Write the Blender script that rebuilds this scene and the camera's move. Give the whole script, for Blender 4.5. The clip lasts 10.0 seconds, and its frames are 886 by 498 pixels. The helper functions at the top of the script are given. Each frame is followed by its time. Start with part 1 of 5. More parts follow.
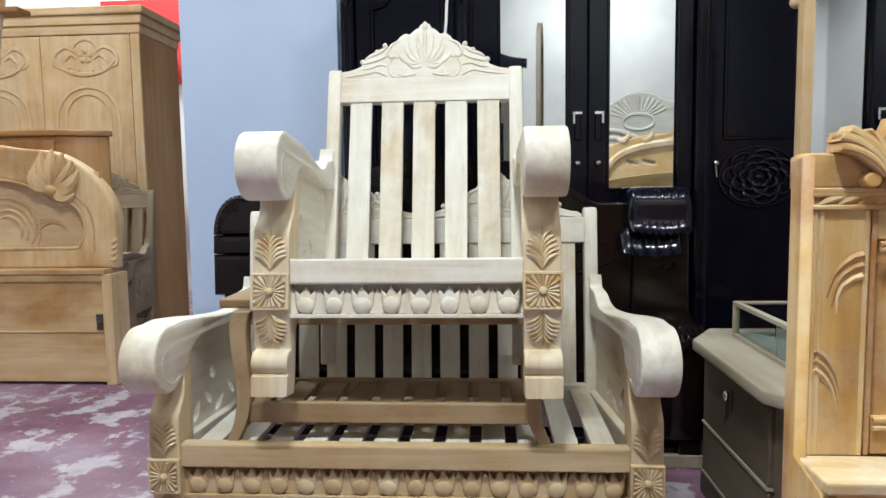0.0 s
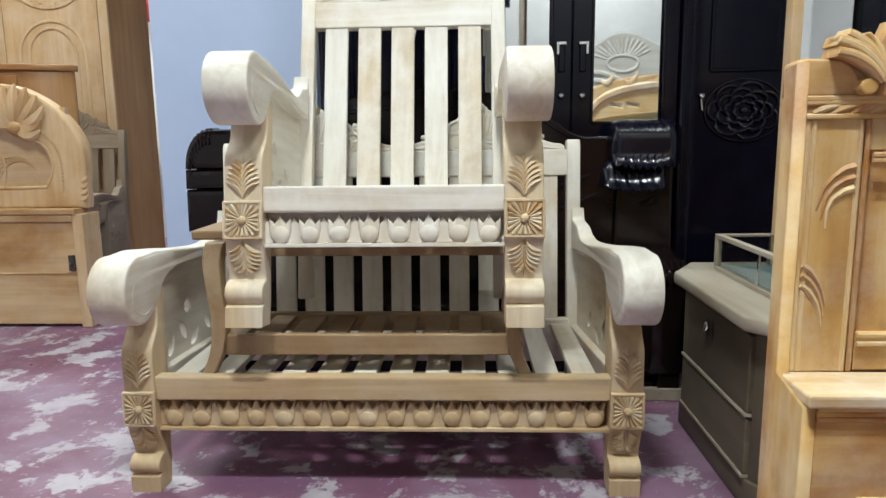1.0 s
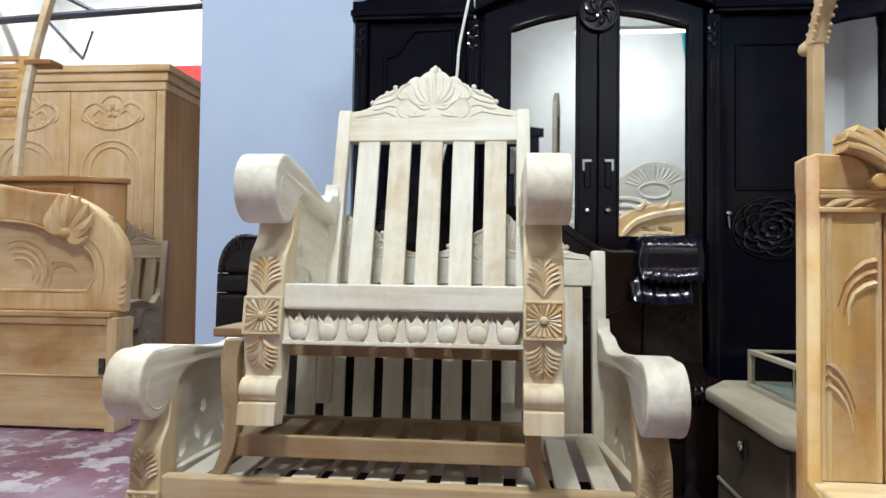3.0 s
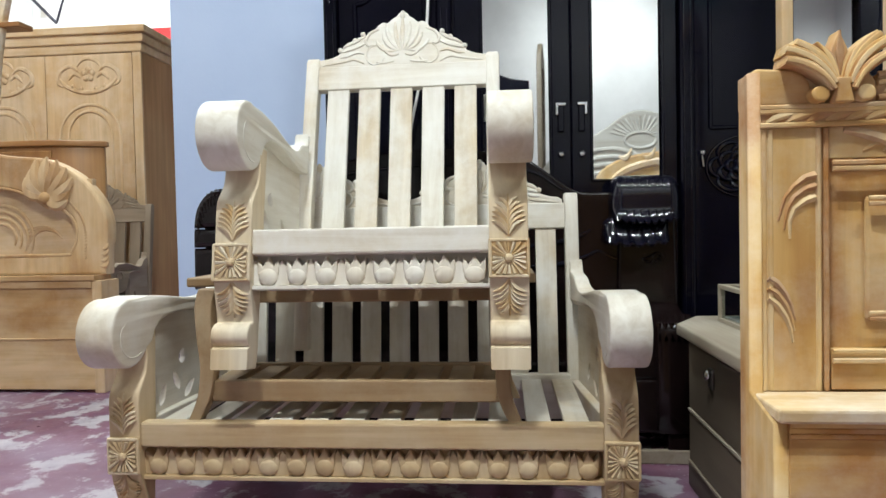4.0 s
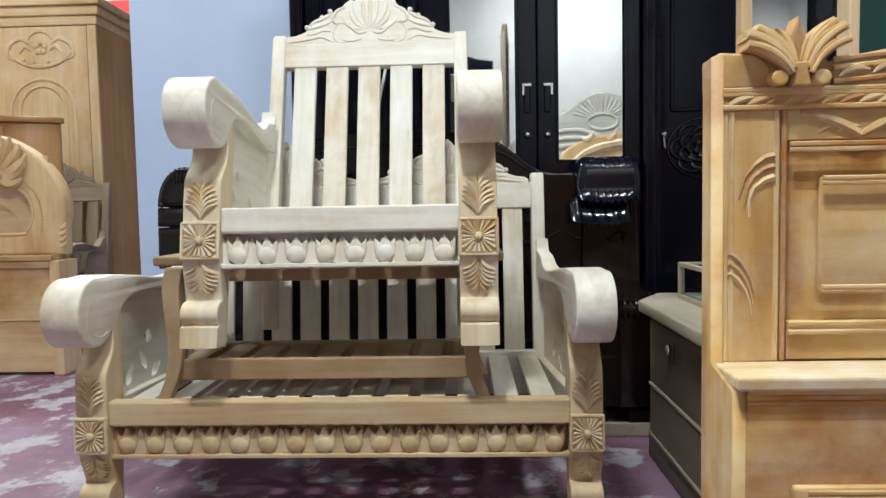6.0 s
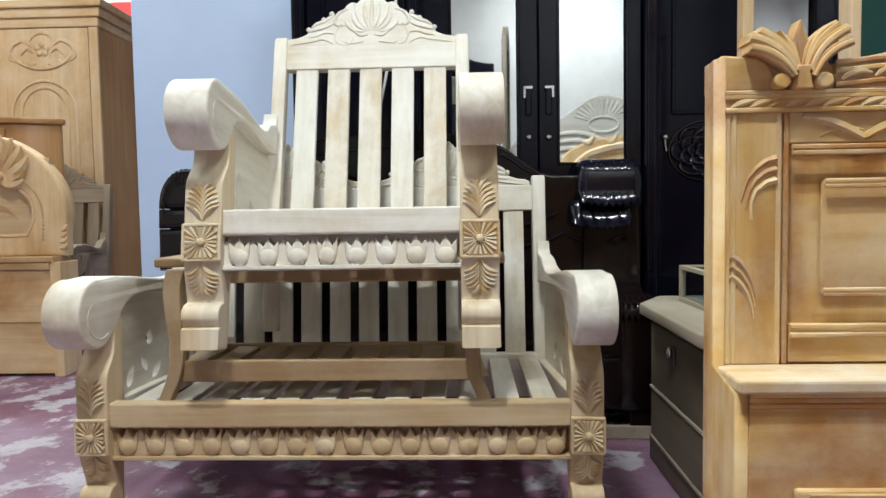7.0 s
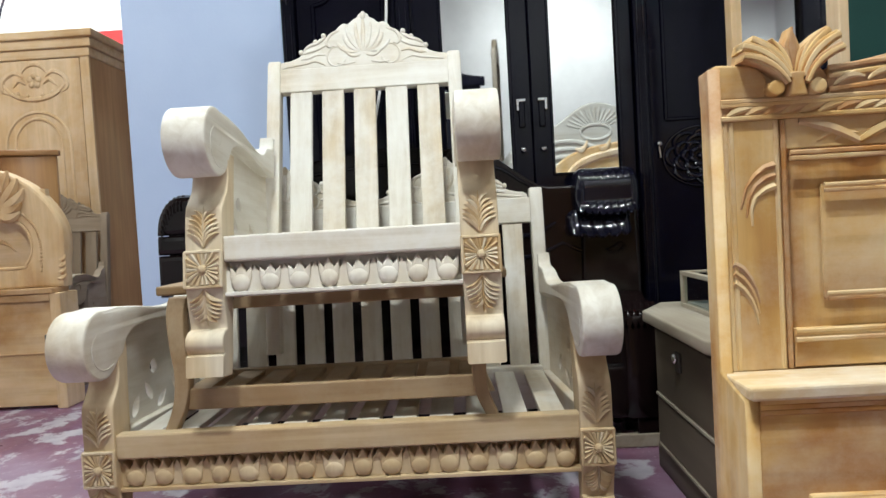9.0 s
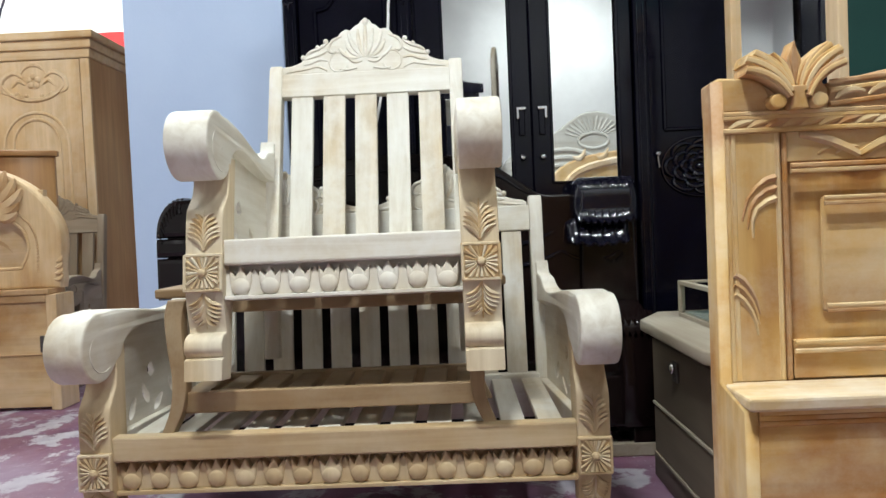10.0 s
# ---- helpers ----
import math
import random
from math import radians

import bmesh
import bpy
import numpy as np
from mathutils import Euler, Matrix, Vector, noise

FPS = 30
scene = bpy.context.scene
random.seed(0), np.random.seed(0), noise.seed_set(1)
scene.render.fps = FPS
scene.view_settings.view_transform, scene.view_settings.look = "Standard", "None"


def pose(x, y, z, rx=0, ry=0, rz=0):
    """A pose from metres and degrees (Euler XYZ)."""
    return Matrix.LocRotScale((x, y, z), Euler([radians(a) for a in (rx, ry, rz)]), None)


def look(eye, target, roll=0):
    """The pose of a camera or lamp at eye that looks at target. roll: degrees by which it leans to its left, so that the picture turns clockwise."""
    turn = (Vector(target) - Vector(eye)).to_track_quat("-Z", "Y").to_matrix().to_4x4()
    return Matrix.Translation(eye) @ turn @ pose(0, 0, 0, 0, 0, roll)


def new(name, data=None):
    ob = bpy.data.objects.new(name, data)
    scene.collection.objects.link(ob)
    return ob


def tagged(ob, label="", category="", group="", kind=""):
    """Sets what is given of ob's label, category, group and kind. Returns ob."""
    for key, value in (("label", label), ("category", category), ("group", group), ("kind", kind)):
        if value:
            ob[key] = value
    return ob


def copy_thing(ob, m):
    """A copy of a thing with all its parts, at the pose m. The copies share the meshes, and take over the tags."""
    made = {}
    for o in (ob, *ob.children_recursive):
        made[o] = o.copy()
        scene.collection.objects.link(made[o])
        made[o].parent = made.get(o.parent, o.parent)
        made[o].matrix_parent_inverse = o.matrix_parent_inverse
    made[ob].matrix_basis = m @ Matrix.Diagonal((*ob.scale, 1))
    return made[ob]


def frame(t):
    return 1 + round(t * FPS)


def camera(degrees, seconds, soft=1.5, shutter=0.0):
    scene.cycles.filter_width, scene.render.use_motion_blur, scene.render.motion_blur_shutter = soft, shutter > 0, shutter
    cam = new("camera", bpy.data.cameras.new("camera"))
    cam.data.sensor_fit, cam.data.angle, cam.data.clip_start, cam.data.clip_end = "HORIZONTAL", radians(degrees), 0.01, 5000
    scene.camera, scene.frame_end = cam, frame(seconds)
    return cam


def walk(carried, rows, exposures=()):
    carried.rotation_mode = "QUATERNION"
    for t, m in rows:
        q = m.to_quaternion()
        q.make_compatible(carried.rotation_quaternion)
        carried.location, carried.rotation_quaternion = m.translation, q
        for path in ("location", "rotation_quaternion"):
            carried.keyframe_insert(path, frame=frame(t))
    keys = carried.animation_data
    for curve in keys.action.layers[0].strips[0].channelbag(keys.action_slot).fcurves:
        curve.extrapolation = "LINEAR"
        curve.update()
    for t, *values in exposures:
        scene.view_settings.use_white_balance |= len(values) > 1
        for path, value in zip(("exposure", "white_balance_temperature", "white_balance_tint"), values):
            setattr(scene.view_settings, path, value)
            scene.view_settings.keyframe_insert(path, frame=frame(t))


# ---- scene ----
cam = camera(66.8, 10.0)
PATH = [
    (0, (0.73, -1.798, 1.052), (0.595, 0.19, 0.877), -0.8),
    (0.5, (0.735, -1.769, 1.015), (0.665, 0.216, 0.78), -0.2),
    (1, (0.733, -1.755, 0.984), (0.651, 0.218, 0.664), -0.7),
    (1.5, (0.734, -1.746, 0.976), (0.654, 0.224, 0.64), -0.5),
    (2, (0.727, -1.752, 0.97), (0.666, 0.247, 0.968), 0.1),
    (2.5, (0.718, -1.743, 0.941), (0.678, 0.253, 1.053), -0.1),
    (3, (0.78, -1.752, 0.916), (0.588, 0.238, 0.97), 0.7),
    (3.2, (0.821, -1.741, 0.883), (0.628, 0.25, 0.867), 0.9),
    (4.3, (0.862, -1.78, 0.859), (0.68, 0.211, 0.8), -1.7),
    (4.5, (0.85, -1.798, 0.868), (0.661, 0.193, 0.853), -1.5),
    (5, (0.847, -1.787, 0.856), (0.707, 0.207, 0.786), -1.2),
    (5.5, (0.844, -1.78, 0.855), (0.77, 0.215, 0.735), -1.2),
    (7, (0.839, -1.78, 0.854), (0.768, 0.216, 0.743), -0.9),
    (7.5, (0.837, -1.778, 0.856), (0.77, 0.218, 0.747), -1.2),
    (8, (0.838, -1.778, 0.856), (0.783, 0.217, 0.738), -1.3),
    (8.5, (0.836, -1.769, 0.848), (0.82, 0.219, 0.626), -1.5),
    (9, (0.828, -1.783, 0.867), (0.767, 0.215, 0.792), -3.3),
    (9.5, (0.817, -1.794, 0.873), (0.762, 0.205, 0.858), -2.5),
    (10, (0.816, -1.788, 0.87), (0.769, 0.21, 0.812), -2.5),
]
walk(cam, [(t, look(eye, target, roll)) for t, eye, target, roll in PATH])


# ---- world, lights ----
world = bpy.data.worlds.new("world")
scene.world = world
world.use_nodes = True
wbg = world.node_tree.nodes["Background"]
wsky = world.node_tree.nodes.new("ShaderNodeTexSky")
wsky.sky_type = 'NISHITA'
wsky.sun_disc = False
wsky.sun_elevation = radians(40)
world.node_tree.links.new(wsky.outputs[0], wbg.inputs[0])
wbg.inputs[1].default_value = 0.1

# First tube inferred from floor shadows; the other five are unseen, added as fill.
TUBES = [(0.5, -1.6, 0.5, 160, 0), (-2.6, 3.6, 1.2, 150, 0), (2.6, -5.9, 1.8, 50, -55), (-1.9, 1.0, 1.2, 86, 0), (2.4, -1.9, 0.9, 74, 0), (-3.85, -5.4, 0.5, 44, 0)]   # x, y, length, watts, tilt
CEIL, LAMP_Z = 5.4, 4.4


# ---- materials ----
def material(name):
    m = bpy.data.materials.new(name)
    m.use_nodes = True
    nt = m.node_tree
    return m, nt, nt.nodes["Principled BSDF"]


def node(nt, kind, **values):
    n = nt.nodes.new(kind)
    for k, v in values.items():
        n.inputs[k.replace("_", " ")].default_value = v
    return n


def ramp(nt, fac, stops):
    r = nt.nodes.new("ShaderNodeValToRGB")
    e = r.color_ramp.elements
    while len(e) < len(stops):
        e.new(0.5)
    for el, (p, c) in zip(e, stops):
        el.position = p
        el.color = (*c, 1) if len(c) == 3 else c
    nt.links.new(fac, r.inputs[0])
    return r.outputs[0]


def mixc(nt, fac, a, b, mode='MIX'):
    m = nt.nodes.new("ShaderNodeMix")
    m.data_type = 'RGBA'
    m.blend_type = mode
    for sock, v in ((m.inputs[0], fac), (m.inputs[6], a), (m.inputs[7], b)):
        if isinstance(v, (int, float)):
            sock.default_value = v
        elif isinstance(v, tuple):
            sock.default_value = (*v, 1)
        else:
            nt.links.new(v, sock)
    return m.outputs[2]


def wood(name, pale, mid, deep, axis="z", rough=0.6, blotch=2.2, grain=26.0, dust=None, jump=1.0, chalk=0.6, spread=0.175):
    """Sawn timber: stretched grain, broad blotches, chalky filler smears where dust is given."""
    m, nt, b = material(name)
    tc = nt.nodes.new("ShaderNodeTexCoord")
    info = nt.nodes.new("ShaderNodeObjectInfo")
    off = nt.nodes.new("ShaderNodeVectorMath")
    off.operation = 'MULTIPLY_ADD'
    nt.links.new(info.outputs["Random"], off.inputs[0])
    off.inputs[1].default_value = (3.1 * jump, 5.3 * jump, 7.7 * jump)
    nt.links.new(tc.outputs["Object"], off.inputs[2])
    mp = nt.nodes.new("ShaderNodeMapping")
    s = [grain, grain, grain]
    s["xyz".index(axis)] = grain * 0.06
    mp.inputs["Scale"].default_value = s
    nt.links.new(off.outputs[0], mp.inputs[0])
    g = node(nt, "ShaderNodeTexNoise", Scale=1.0, Detail=6.0, Roughness=0.62, Distortion=0.5)
    nt.links.new(mp.outputs[0], g.inputs["Vector"])
    mp2 = nt.nodes.new("ShaderNodeMapping")
    s2 = [blotch] * 3
    s2["xyz".index(axis)] = blotch * 0.45
    mp2.inputs["Scale"].default_value = s2
    nt.links.new(off.outputs[0], mp2.inputs[0])
    p = node(nt, "ShaderNodeTexNoise", Scale=1.0, Detail=3.0, Roughness=0.55, Distortion=0.3)
    nt.links.new(mp2.outputs[0], p.inputs["Vector"])
    broad = ramp(nt, p.outputs["Fac"], [(0.505 - spread, deep), (0.505, mid), (0.505 + spread, pale)])
    lines = ramp(nt, g.outputs["Fac"], [(0.3, (0.70, 0.64, 0.56)), (0.62, (1.0, 1.0, 1.0))])
    col = mixc(nt, 0.75, broad, lines, 'MULTIPLY')
    if dust:
        d = node(nt, "ShaderNodeTexNoise", Scale=5.5, Detail=7.0, Roughness=0.7)
        nt.links.new(off.outputs[0], d.inputs["Vector"])
        f = ramp(nt, d.outputs["Fac"], [(0.41, (0, 0, 0)), (0.70, (chalk, chalk, chalk))])
        col = mixc(nt, f, col, dust)
    nt.links.new(col, b.inputs["Base Color"])
    rr = nt.nodes.new("ShaderNodeMapRange")
    rr.inputs[3].default_value, rr.inputs[4].default_value = rough - 0.1, rough + 0.12
    nt.links.new(g.outputs["Fac"], rr.inputs[0])
    nt.links.new(rr.outputs[0], b.inputs["Roughness"])
    bp = node(nt, "ShaderNodeBump", Strength=0.25, Distance=0.002)
    nt.links.new(g.outputs["Fac"], bp.inputs["Height"])
    nt.links.new(bp.outputs[0], b.inputs["Normal"])
    return m


CREAM = ((0.74, 0.72, 0.66), (0.70, 0.65, 0.56), (0.61, 0.50, 0.34))
pale_x = wood("raw_pale_wood_across", *CREAM, axis="x", dust=(0.75, 0.74, 0.71), chalk=0.8)
pale_y = wood("raw_pale_wood_deep", *CREAM, axis="y", dust=(0.74, 0.73, 0.70))
pale_z = wood("raw_pale_wood_upright", *CREAM, axis="z", dust=(0.75, 0.74, 0.71), jump=0.25, chalk=0.8)
pale_bud = wood("raw_pale_wood_carved", *CREAM, axis="z", dust=(0.74, 0.73, 0.70), jump=0.06)
AMBER = ((0.64, 0.53, 0.38), (0.56, 0.42, 0.245), (0.43, 0.27, 0.115))
amber_x = wood("raw_brown_stained_wood_across", *AMBER, axis="x", dust=(0.66, 0.58, 0.45), chalk=0.25)
amber_z = wood("raw_brown_stained_wood_upright", *AMBER, axis="z", dust=(0.66, 0.58, 0.45), chalk=0.25)
amber_bud = wood("raw_brown_stained_wood_carved", *AMBER, axis="z", dust=(0.66, 0.58, 0.45), chalk=0.25, jump=0.06)
# Honey wood, with the shade under the arm scroll mixed into its colour.
HONEY = ((0.71, 0.63, 0.49), (0.64, 0.50, 0.31), (0.52, 0.33, 0.13))
honey_z = wood("raw_honey_wood_upright", *HONEY, axis="z", dust=(0.72, 0.67, 0.58), chalk=0.25)
dusty_teak = wood("dusty_raw_teak", (0.74, 0.60, 0.40), (0.66, 0.48, 0.26), (0.52, 0.32, 0.13), axis="x", dust=(0.74, 0.68, 0.58), chalk=0.9)
ash_x = wood("raw_grey_wood", (0.58, 0.58, 0.56), (0.50, 0.50, 0.48), (0.40, 0.39, 0.36), axis="x")
TEAK = ((0.75, 0.54, 0.26), (0.64, 0.385, 0.125), (0.43, 0.19, 0.045))
teak_x = wood("raw_teak_across", *TEAK, axis="x", dust=(0.72, 0.64, 0.48), chalk=0.5, blotch=4.2, spread=0.10)
teak_z = wood("raw_teak_upright", *TEAK, axis="z", dust=(0.72, 0.64, 0.48), chalk=0.5, blotch=4.2, spread=0.10)
GREY = ((0.40, 0.33, 0.25), (0.30, 0.23, 0.16), (0.20, 0.15, 0.10))
grey_x = wood("weathered_wood_across", *GREY, axis="x")
grey_y = wood("weathered_wood_deep", *GREY, axis="y")
grey_z = wood("weathered_wood_upright", *GREY, axis="z")
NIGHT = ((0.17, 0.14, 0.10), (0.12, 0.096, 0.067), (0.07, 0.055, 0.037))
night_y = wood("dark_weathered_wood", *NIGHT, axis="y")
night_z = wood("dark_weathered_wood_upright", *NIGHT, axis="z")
# Paler than the body: nightstand top, drawer lips, glass case, plank.
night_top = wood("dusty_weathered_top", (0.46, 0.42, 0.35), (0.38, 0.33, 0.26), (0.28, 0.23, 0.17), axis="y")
side_z = wood("brown_plywood", (0.54, 0.32, 0.14), (0.46, 0.25, 0.10), (0.36, 0.18, 0.06), axis="z")
TAN = ((0.68, 0.50, 0.31), (0.62, 0.42, 0.22), (0.50, 0.30, 0.13))
tan_x = wood("tan_wood_across", *TAN, axis="x", blotch=3.0, dust=(0.72, 0.62, 0.50), chalk=0.35)
tan_z = wood("tan_wood_upright", *TAN, axis="z", blotch=3.0, dust=(0.72, 0.62, 0.50), chalk=0.35)
brown_x = wood("brown_wood_across", (0.43, 0.225, 0.08), (0.35, 0.165, 0.052), (0.25, 0.105, 0.03), axis="x", rough=0.45)
brown_z = wood("brown_wood_upright", (0.43, 0.225, 0.08), (0.35, 0.165, 0.052), (0.25, 0.105, 0.03), axis="z", rough=0.45)
BUFF = ((0.66, 0.46, 0.25), (0.57, 0.36, 0.165), (0.43, 0.23, 0.08))
buff_x = wood("buff_wood_across", *BUFF, axis="x", dust=(0.65, 0.51, 0.36), chalk=0.4, blotch=3.8, spread=0.12)
buff_z = wood("buff_wood_upright", *BUFF, axis="z", dust=(0.65, 0.51, 0.36), chalk=0.4, blotch=3.8, spread=0.12)
TABLE = ((0.38, 0.26, 0.145), (0.31, 0.20, 0.10), (0.22, 0.13, 0.06))
table_x = wood("table_wood_across", *TABLE, axis="x", dust=(0.40, 0.31, 0.20))
table_z = wood("table_wood_upright", *TABLE, axis="z", dust=(0.40, 0.31, 0.20))


def lacquer(name, col, rough=0.16, gloss=0.22):
    m, nt, b = material(name)
    tc = nt.nodes.new("ShaderNodeTexCoord")
    n = node(nt, "ShaderNodeTexNoise", Scale=9.0, Detail=4.0)
    nt.links.new(tc.outputs["Object"], n.inputs["Vector"])
    nt.links.new(ramp(nt, n.outputs["Fac"], [(0.3, tuple(c * 0.7 for c in col)), (0.7, tuple(c * 1.4 for c in col))]), b.inputs["Base Color"])
    d = node(nt, "ShaderNodeTexNoise", Scale=40.0, Detail=5.0)
    nt.links.new(tc.outputs["Object"], d.inputs["Vector"])
    r = nt.nodes.new("ShaderNodeMapRange")
    r.inputs[3].default_value, r.inputs[4].default_value = rough * 0.6, rough * 1.6
    nt.links.new(d.outputs["Fac"], r.inputs[0])
    nt.links.new(r.outputs[0], b.inputs["Roughness"])
    bp = node(nt, "ShaderNodeBump", Strength=0.06, Distance=0.003)
    nt.links.new(n.outputs["Fac"], bp.inputs["Height"])
    nt.links.new(bp.outputs[0], b.inputs["Normal"])
    b.inputs["Specular IOR Level"].default_value = gloss
    b.inputs["Coat Weight"].default_value = 0.12
    b.inputs["Coat Roughness"].default_value = 0.08
    return m


# The blue in both blacks is a painted reflection of the bluish-white surroundings.
black = lacquer("black_lacquer", (0.0026, 0.0026, 0.0070), 0.12, 0.22)
carved_black = lacquer("black_lacquer_carving", (0.0045, 0.0045, 0.010), 0.12, 0.6)
sofa_black = lacquer("dark_brown_lacquer", (0.007, 0.0035, 0.0035), 0.16, 0.36)


def plain(name, col, rough=0.5, metal=0.0, vary=0.12, scale=12.0):
    m, nt, b = material(name)
    tc = nt.nodes.new("ShaderNodeTexCoord")
    n = node(nt, "ShaderNodeTexNoise", Scale=scale, Detail=6.0, Roughness=0.6)
    nt.links.new(tc.outputs["Object"], n.inputs["Vector"])
    nt.links.new(ramp(nt, n.outputs["Fac"], [(0.3, tuple(c * (1 - vary) for c in col)), (0.7, tuple(min(1, c * (1 + vary)) for c in col))]), b.inputs["Base Color"])
    b.inputs["Roughness"].default_value = rough
    b.inputs["Metallic"].default_value = metal
    return m


def painted_wall(name, col, stain):
    m, nt, b = material(name)
    tc = nt.nodes.new("ShaderNodeTexCoord")
    n = node(nt, "ShaderNodeTexNoise", Scale=1.4, Detail=5.0, Roughness=0.6)
    f = node(nt, "ShaderNodeTexNoise", Scale=70.0, Detail=3.0)
    for k in (n, f):
        nt.links.new(tc.outputs["Object"], k.inputs["Vector"])
    nt.links.new(ramp(nt, n.outputs["Fac"], [(0.32, stain), (0.6, col)]), b.inputs["Base Color"])
    b.inputs["Roughness"].default_value = 0.75
    bp = node(nt, "ShaderNodeBump", Strength=0.15, Distance=0.003)
    nt.links.new(f.outputs["Fac"], bp.inputs["Height"])
    nt.links.new(bp.outputs[0], b.inputs["Normal"])
    return m


blue_paint = painted_wall("pale_blue_paint", (0.50, 0.60, 0.80), (0.45, 0.55, 0.76))
white_paint = painted_wall("white_paint", (0.80, 0.80, 0.80), (0.70, 0.70, 0.70))
green_paint = painted_wall("dark_green_paint", (0.008, 0.06, 0.05), (0.006, 0.045, 0.04))
# Grey of the unseen east wall, picked to keep bounced fill low.
low_bounce_wall = painted_wall("grey_cement", (0.30, 0.30, 0.30), (0.22, 0.22, 0.22))
# Roof lining set darker than its own light grey to weaken the bounce.
ceiling_paint = painted_wall("roof_sheet", (0.13, 0.13, 0.13), (0.10, 0.10, 0.10))
mirror_glass, _nt, _b = material("mirror_glass")
_b.inputs["Base Color"].default_value = (0.94, 0.96, 0.96, 1)
_b.inputs["Metallic"].default_value = 1.0
_b.inputs["Roughness"].default_value = 0.02
clear_glass, _nt, _b = material("clear_glass")
_b.inputs["Base Color"].default_value = (0.85, 0.93, 0.9, 1)
_b.inputs["Roughness"].default_value = 0.03
_b.inputs["Transmission Weight"].default_value = 1.0
_b.inputs["IOR"].default_value = 1.45
chrome = plain("chrome", (0.75, 0.75, 0.75), 0.18, 1.0, 0.05)
old_metal = plain("dull_metal", (0.12, 0.11, 0.10), 0.42, 0.9, 0.3, 60)
white_plastic = plain("white_plastic", (0.8, 0.8, 0.78), 0.4, 0, 0.04)
steel_paint = plain("dark_steel", (0.018, 0.016, 0.03), 0.6, 0.0, 0.3)
red_paint = plain("red_board", (0.55, 0.03, 0.03), 0.5, 0, 0.1)
cyan_sheet = plain("cyan_tarpaulin", (0.02, 0.36, 0.42), 0.45, 0, 0.15)
gap_shade = plain("dark_hollow", (0.012, 0.01, 0.009), 0.7)
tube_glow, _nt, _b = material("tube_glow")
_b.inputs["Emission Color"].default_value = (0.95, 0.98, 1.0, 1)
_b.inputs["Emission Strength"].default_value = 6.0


def floor_material():
    """Worn maroon-purple floor paint with chalky white patches and dust."""
    m, nt, b = material("worn_painted_floor")
    tc = nt.nodes.new("ShaderNodeTexCoord")

    def tex(scale, detail, rough, dist=0.0):
        n = node(nt, "ShaderNodeTexNoise", Scale=scale, Detail=detail, Roughness=rough, Distortion=dist)
        nt.links.new(tc.outputs["Object"], n.inputs["Vector"])
        return n.outputs["Fac"]

    red = ramp(nt, tex(2.3, 4, 0.6), [(0.35, (0.16, 0.085, 0.15)), (0.5, (0.18, 0.075, 0.125)), (0.66, (0.24, 0.15, 0.22))])
    patch = ramp(nt, tex(5.2, 9, 0.68, 0.25), [(0.525, (0, 0, 0)), (0.565, (0.9, 0.9, 0.9))])
    chalk = ramp(nt, tex(9, 5, 0.6), [(0.3, (0.36, 0.33, 0.38)), (0.7, (0.52, 0.50, 0.52))])
    col = mixc(nt, patch, red, chalk)
    haze = ramp(nt, tex(1.1, 5, 0.7), [(0.45, (0, 0, 0)), (0.75, (0.55, 0.55, 0.55))])
    col = mixc(nt, haze, col, (0.34, 0.27, 0.36))
    spots = ramp(nt, tex(38, 4, 0.7), [(0.62, (0, 0, 0)), (0.68, (0.5, 0.5, 0.5))])
    col = mixc(nt, spots, col, (0.5, 0.46, 0.48))
    nt.links.new(col, b.inputs["Base Color"])
    nt.links.new(ramp(nt, tex(5, 5, 0.6), [(0.3, (0.26, 0.26, 0.26)), (0.7, (0.52, 0.52, 0.52))]), b.inputs["Roughness"])
    bp = node(nt, "ShaderNodeBump", Strength=0.25, Distance=0.004)
    nt.links.new(patch, bp.inputs["Height"])
    nt.links.new(bp.outputs[0], b.inputs["Normal"])
    return m


# ---- mesh helpers ----
XZ = Matrix(((1, 0, 0, 0), (0, 0, -1, 0), (0, 1, 0, 0), (0, 0, 0, 1)))   # u to x, v to z, w towards -y
YZ = Matrix(((0, 0, 1, 0), (1, 0, 0, 0), (0, 1, 0, 0), (0, 0, 0, 1)))    # u to y, v to z, w to x


def thing(name, m, label, category, group="", kind=""):
    ob = new(name)
    ob.matrix_basis = m
    return tagged(ob, label, category, group, kind)


def part(name, bm, mat, parent=None, label="", smooth=False):
    me = bpy.data.meshes.new(name)
    bm.to_mesh(me)
    bm.free()
    me.materials.append(mat)
    if smooth:
        for p in me.polygons:
            p.use_smooth = True
        me.set_sharp_from_angle(angle=radians(38))
    ob = new(name, me)
    if parent:
        ob.parent = parent
    return tagged(ob, label)


def pieces(name, bm, mat, parent, label="", smooth=False):
    """Each loose island of bm as a part of its own."""
    bm.verts.index_update()
    seen, out = set(), []
    for v in list(bm.verts):
        if v in seen:
            continue
        stack, island = [v], []
        seen.add(v)
        while stack:
            q = stack.pop()
            island.append(q)
            for e in q.link_edges:
                o = e.other_vert(q)
                if o not in seen:
                    seen.add(o)
                    stack.append(o)
        at = {q: i for i, q in enumerate(island)}
        faces = {f for q in island for f in q.link_faces}
        me = bpy.data.meshes.new(name)
        me.from_pydata([q.co[:] for q in island], [], [[at[q] for q in f.verts] for f in sorted(faces, key=lambda f: f.index)])
        me.materials.append(mat)
        if smooth:
            for p in me.polygons:
                p.use_smooth = True
            me.set_sharp_from_angle(angle=radians(38))
        ob = new(name, me)
        ob.parent = parent
        out.append(tagged(ob, label))
    bm.free()
    return out


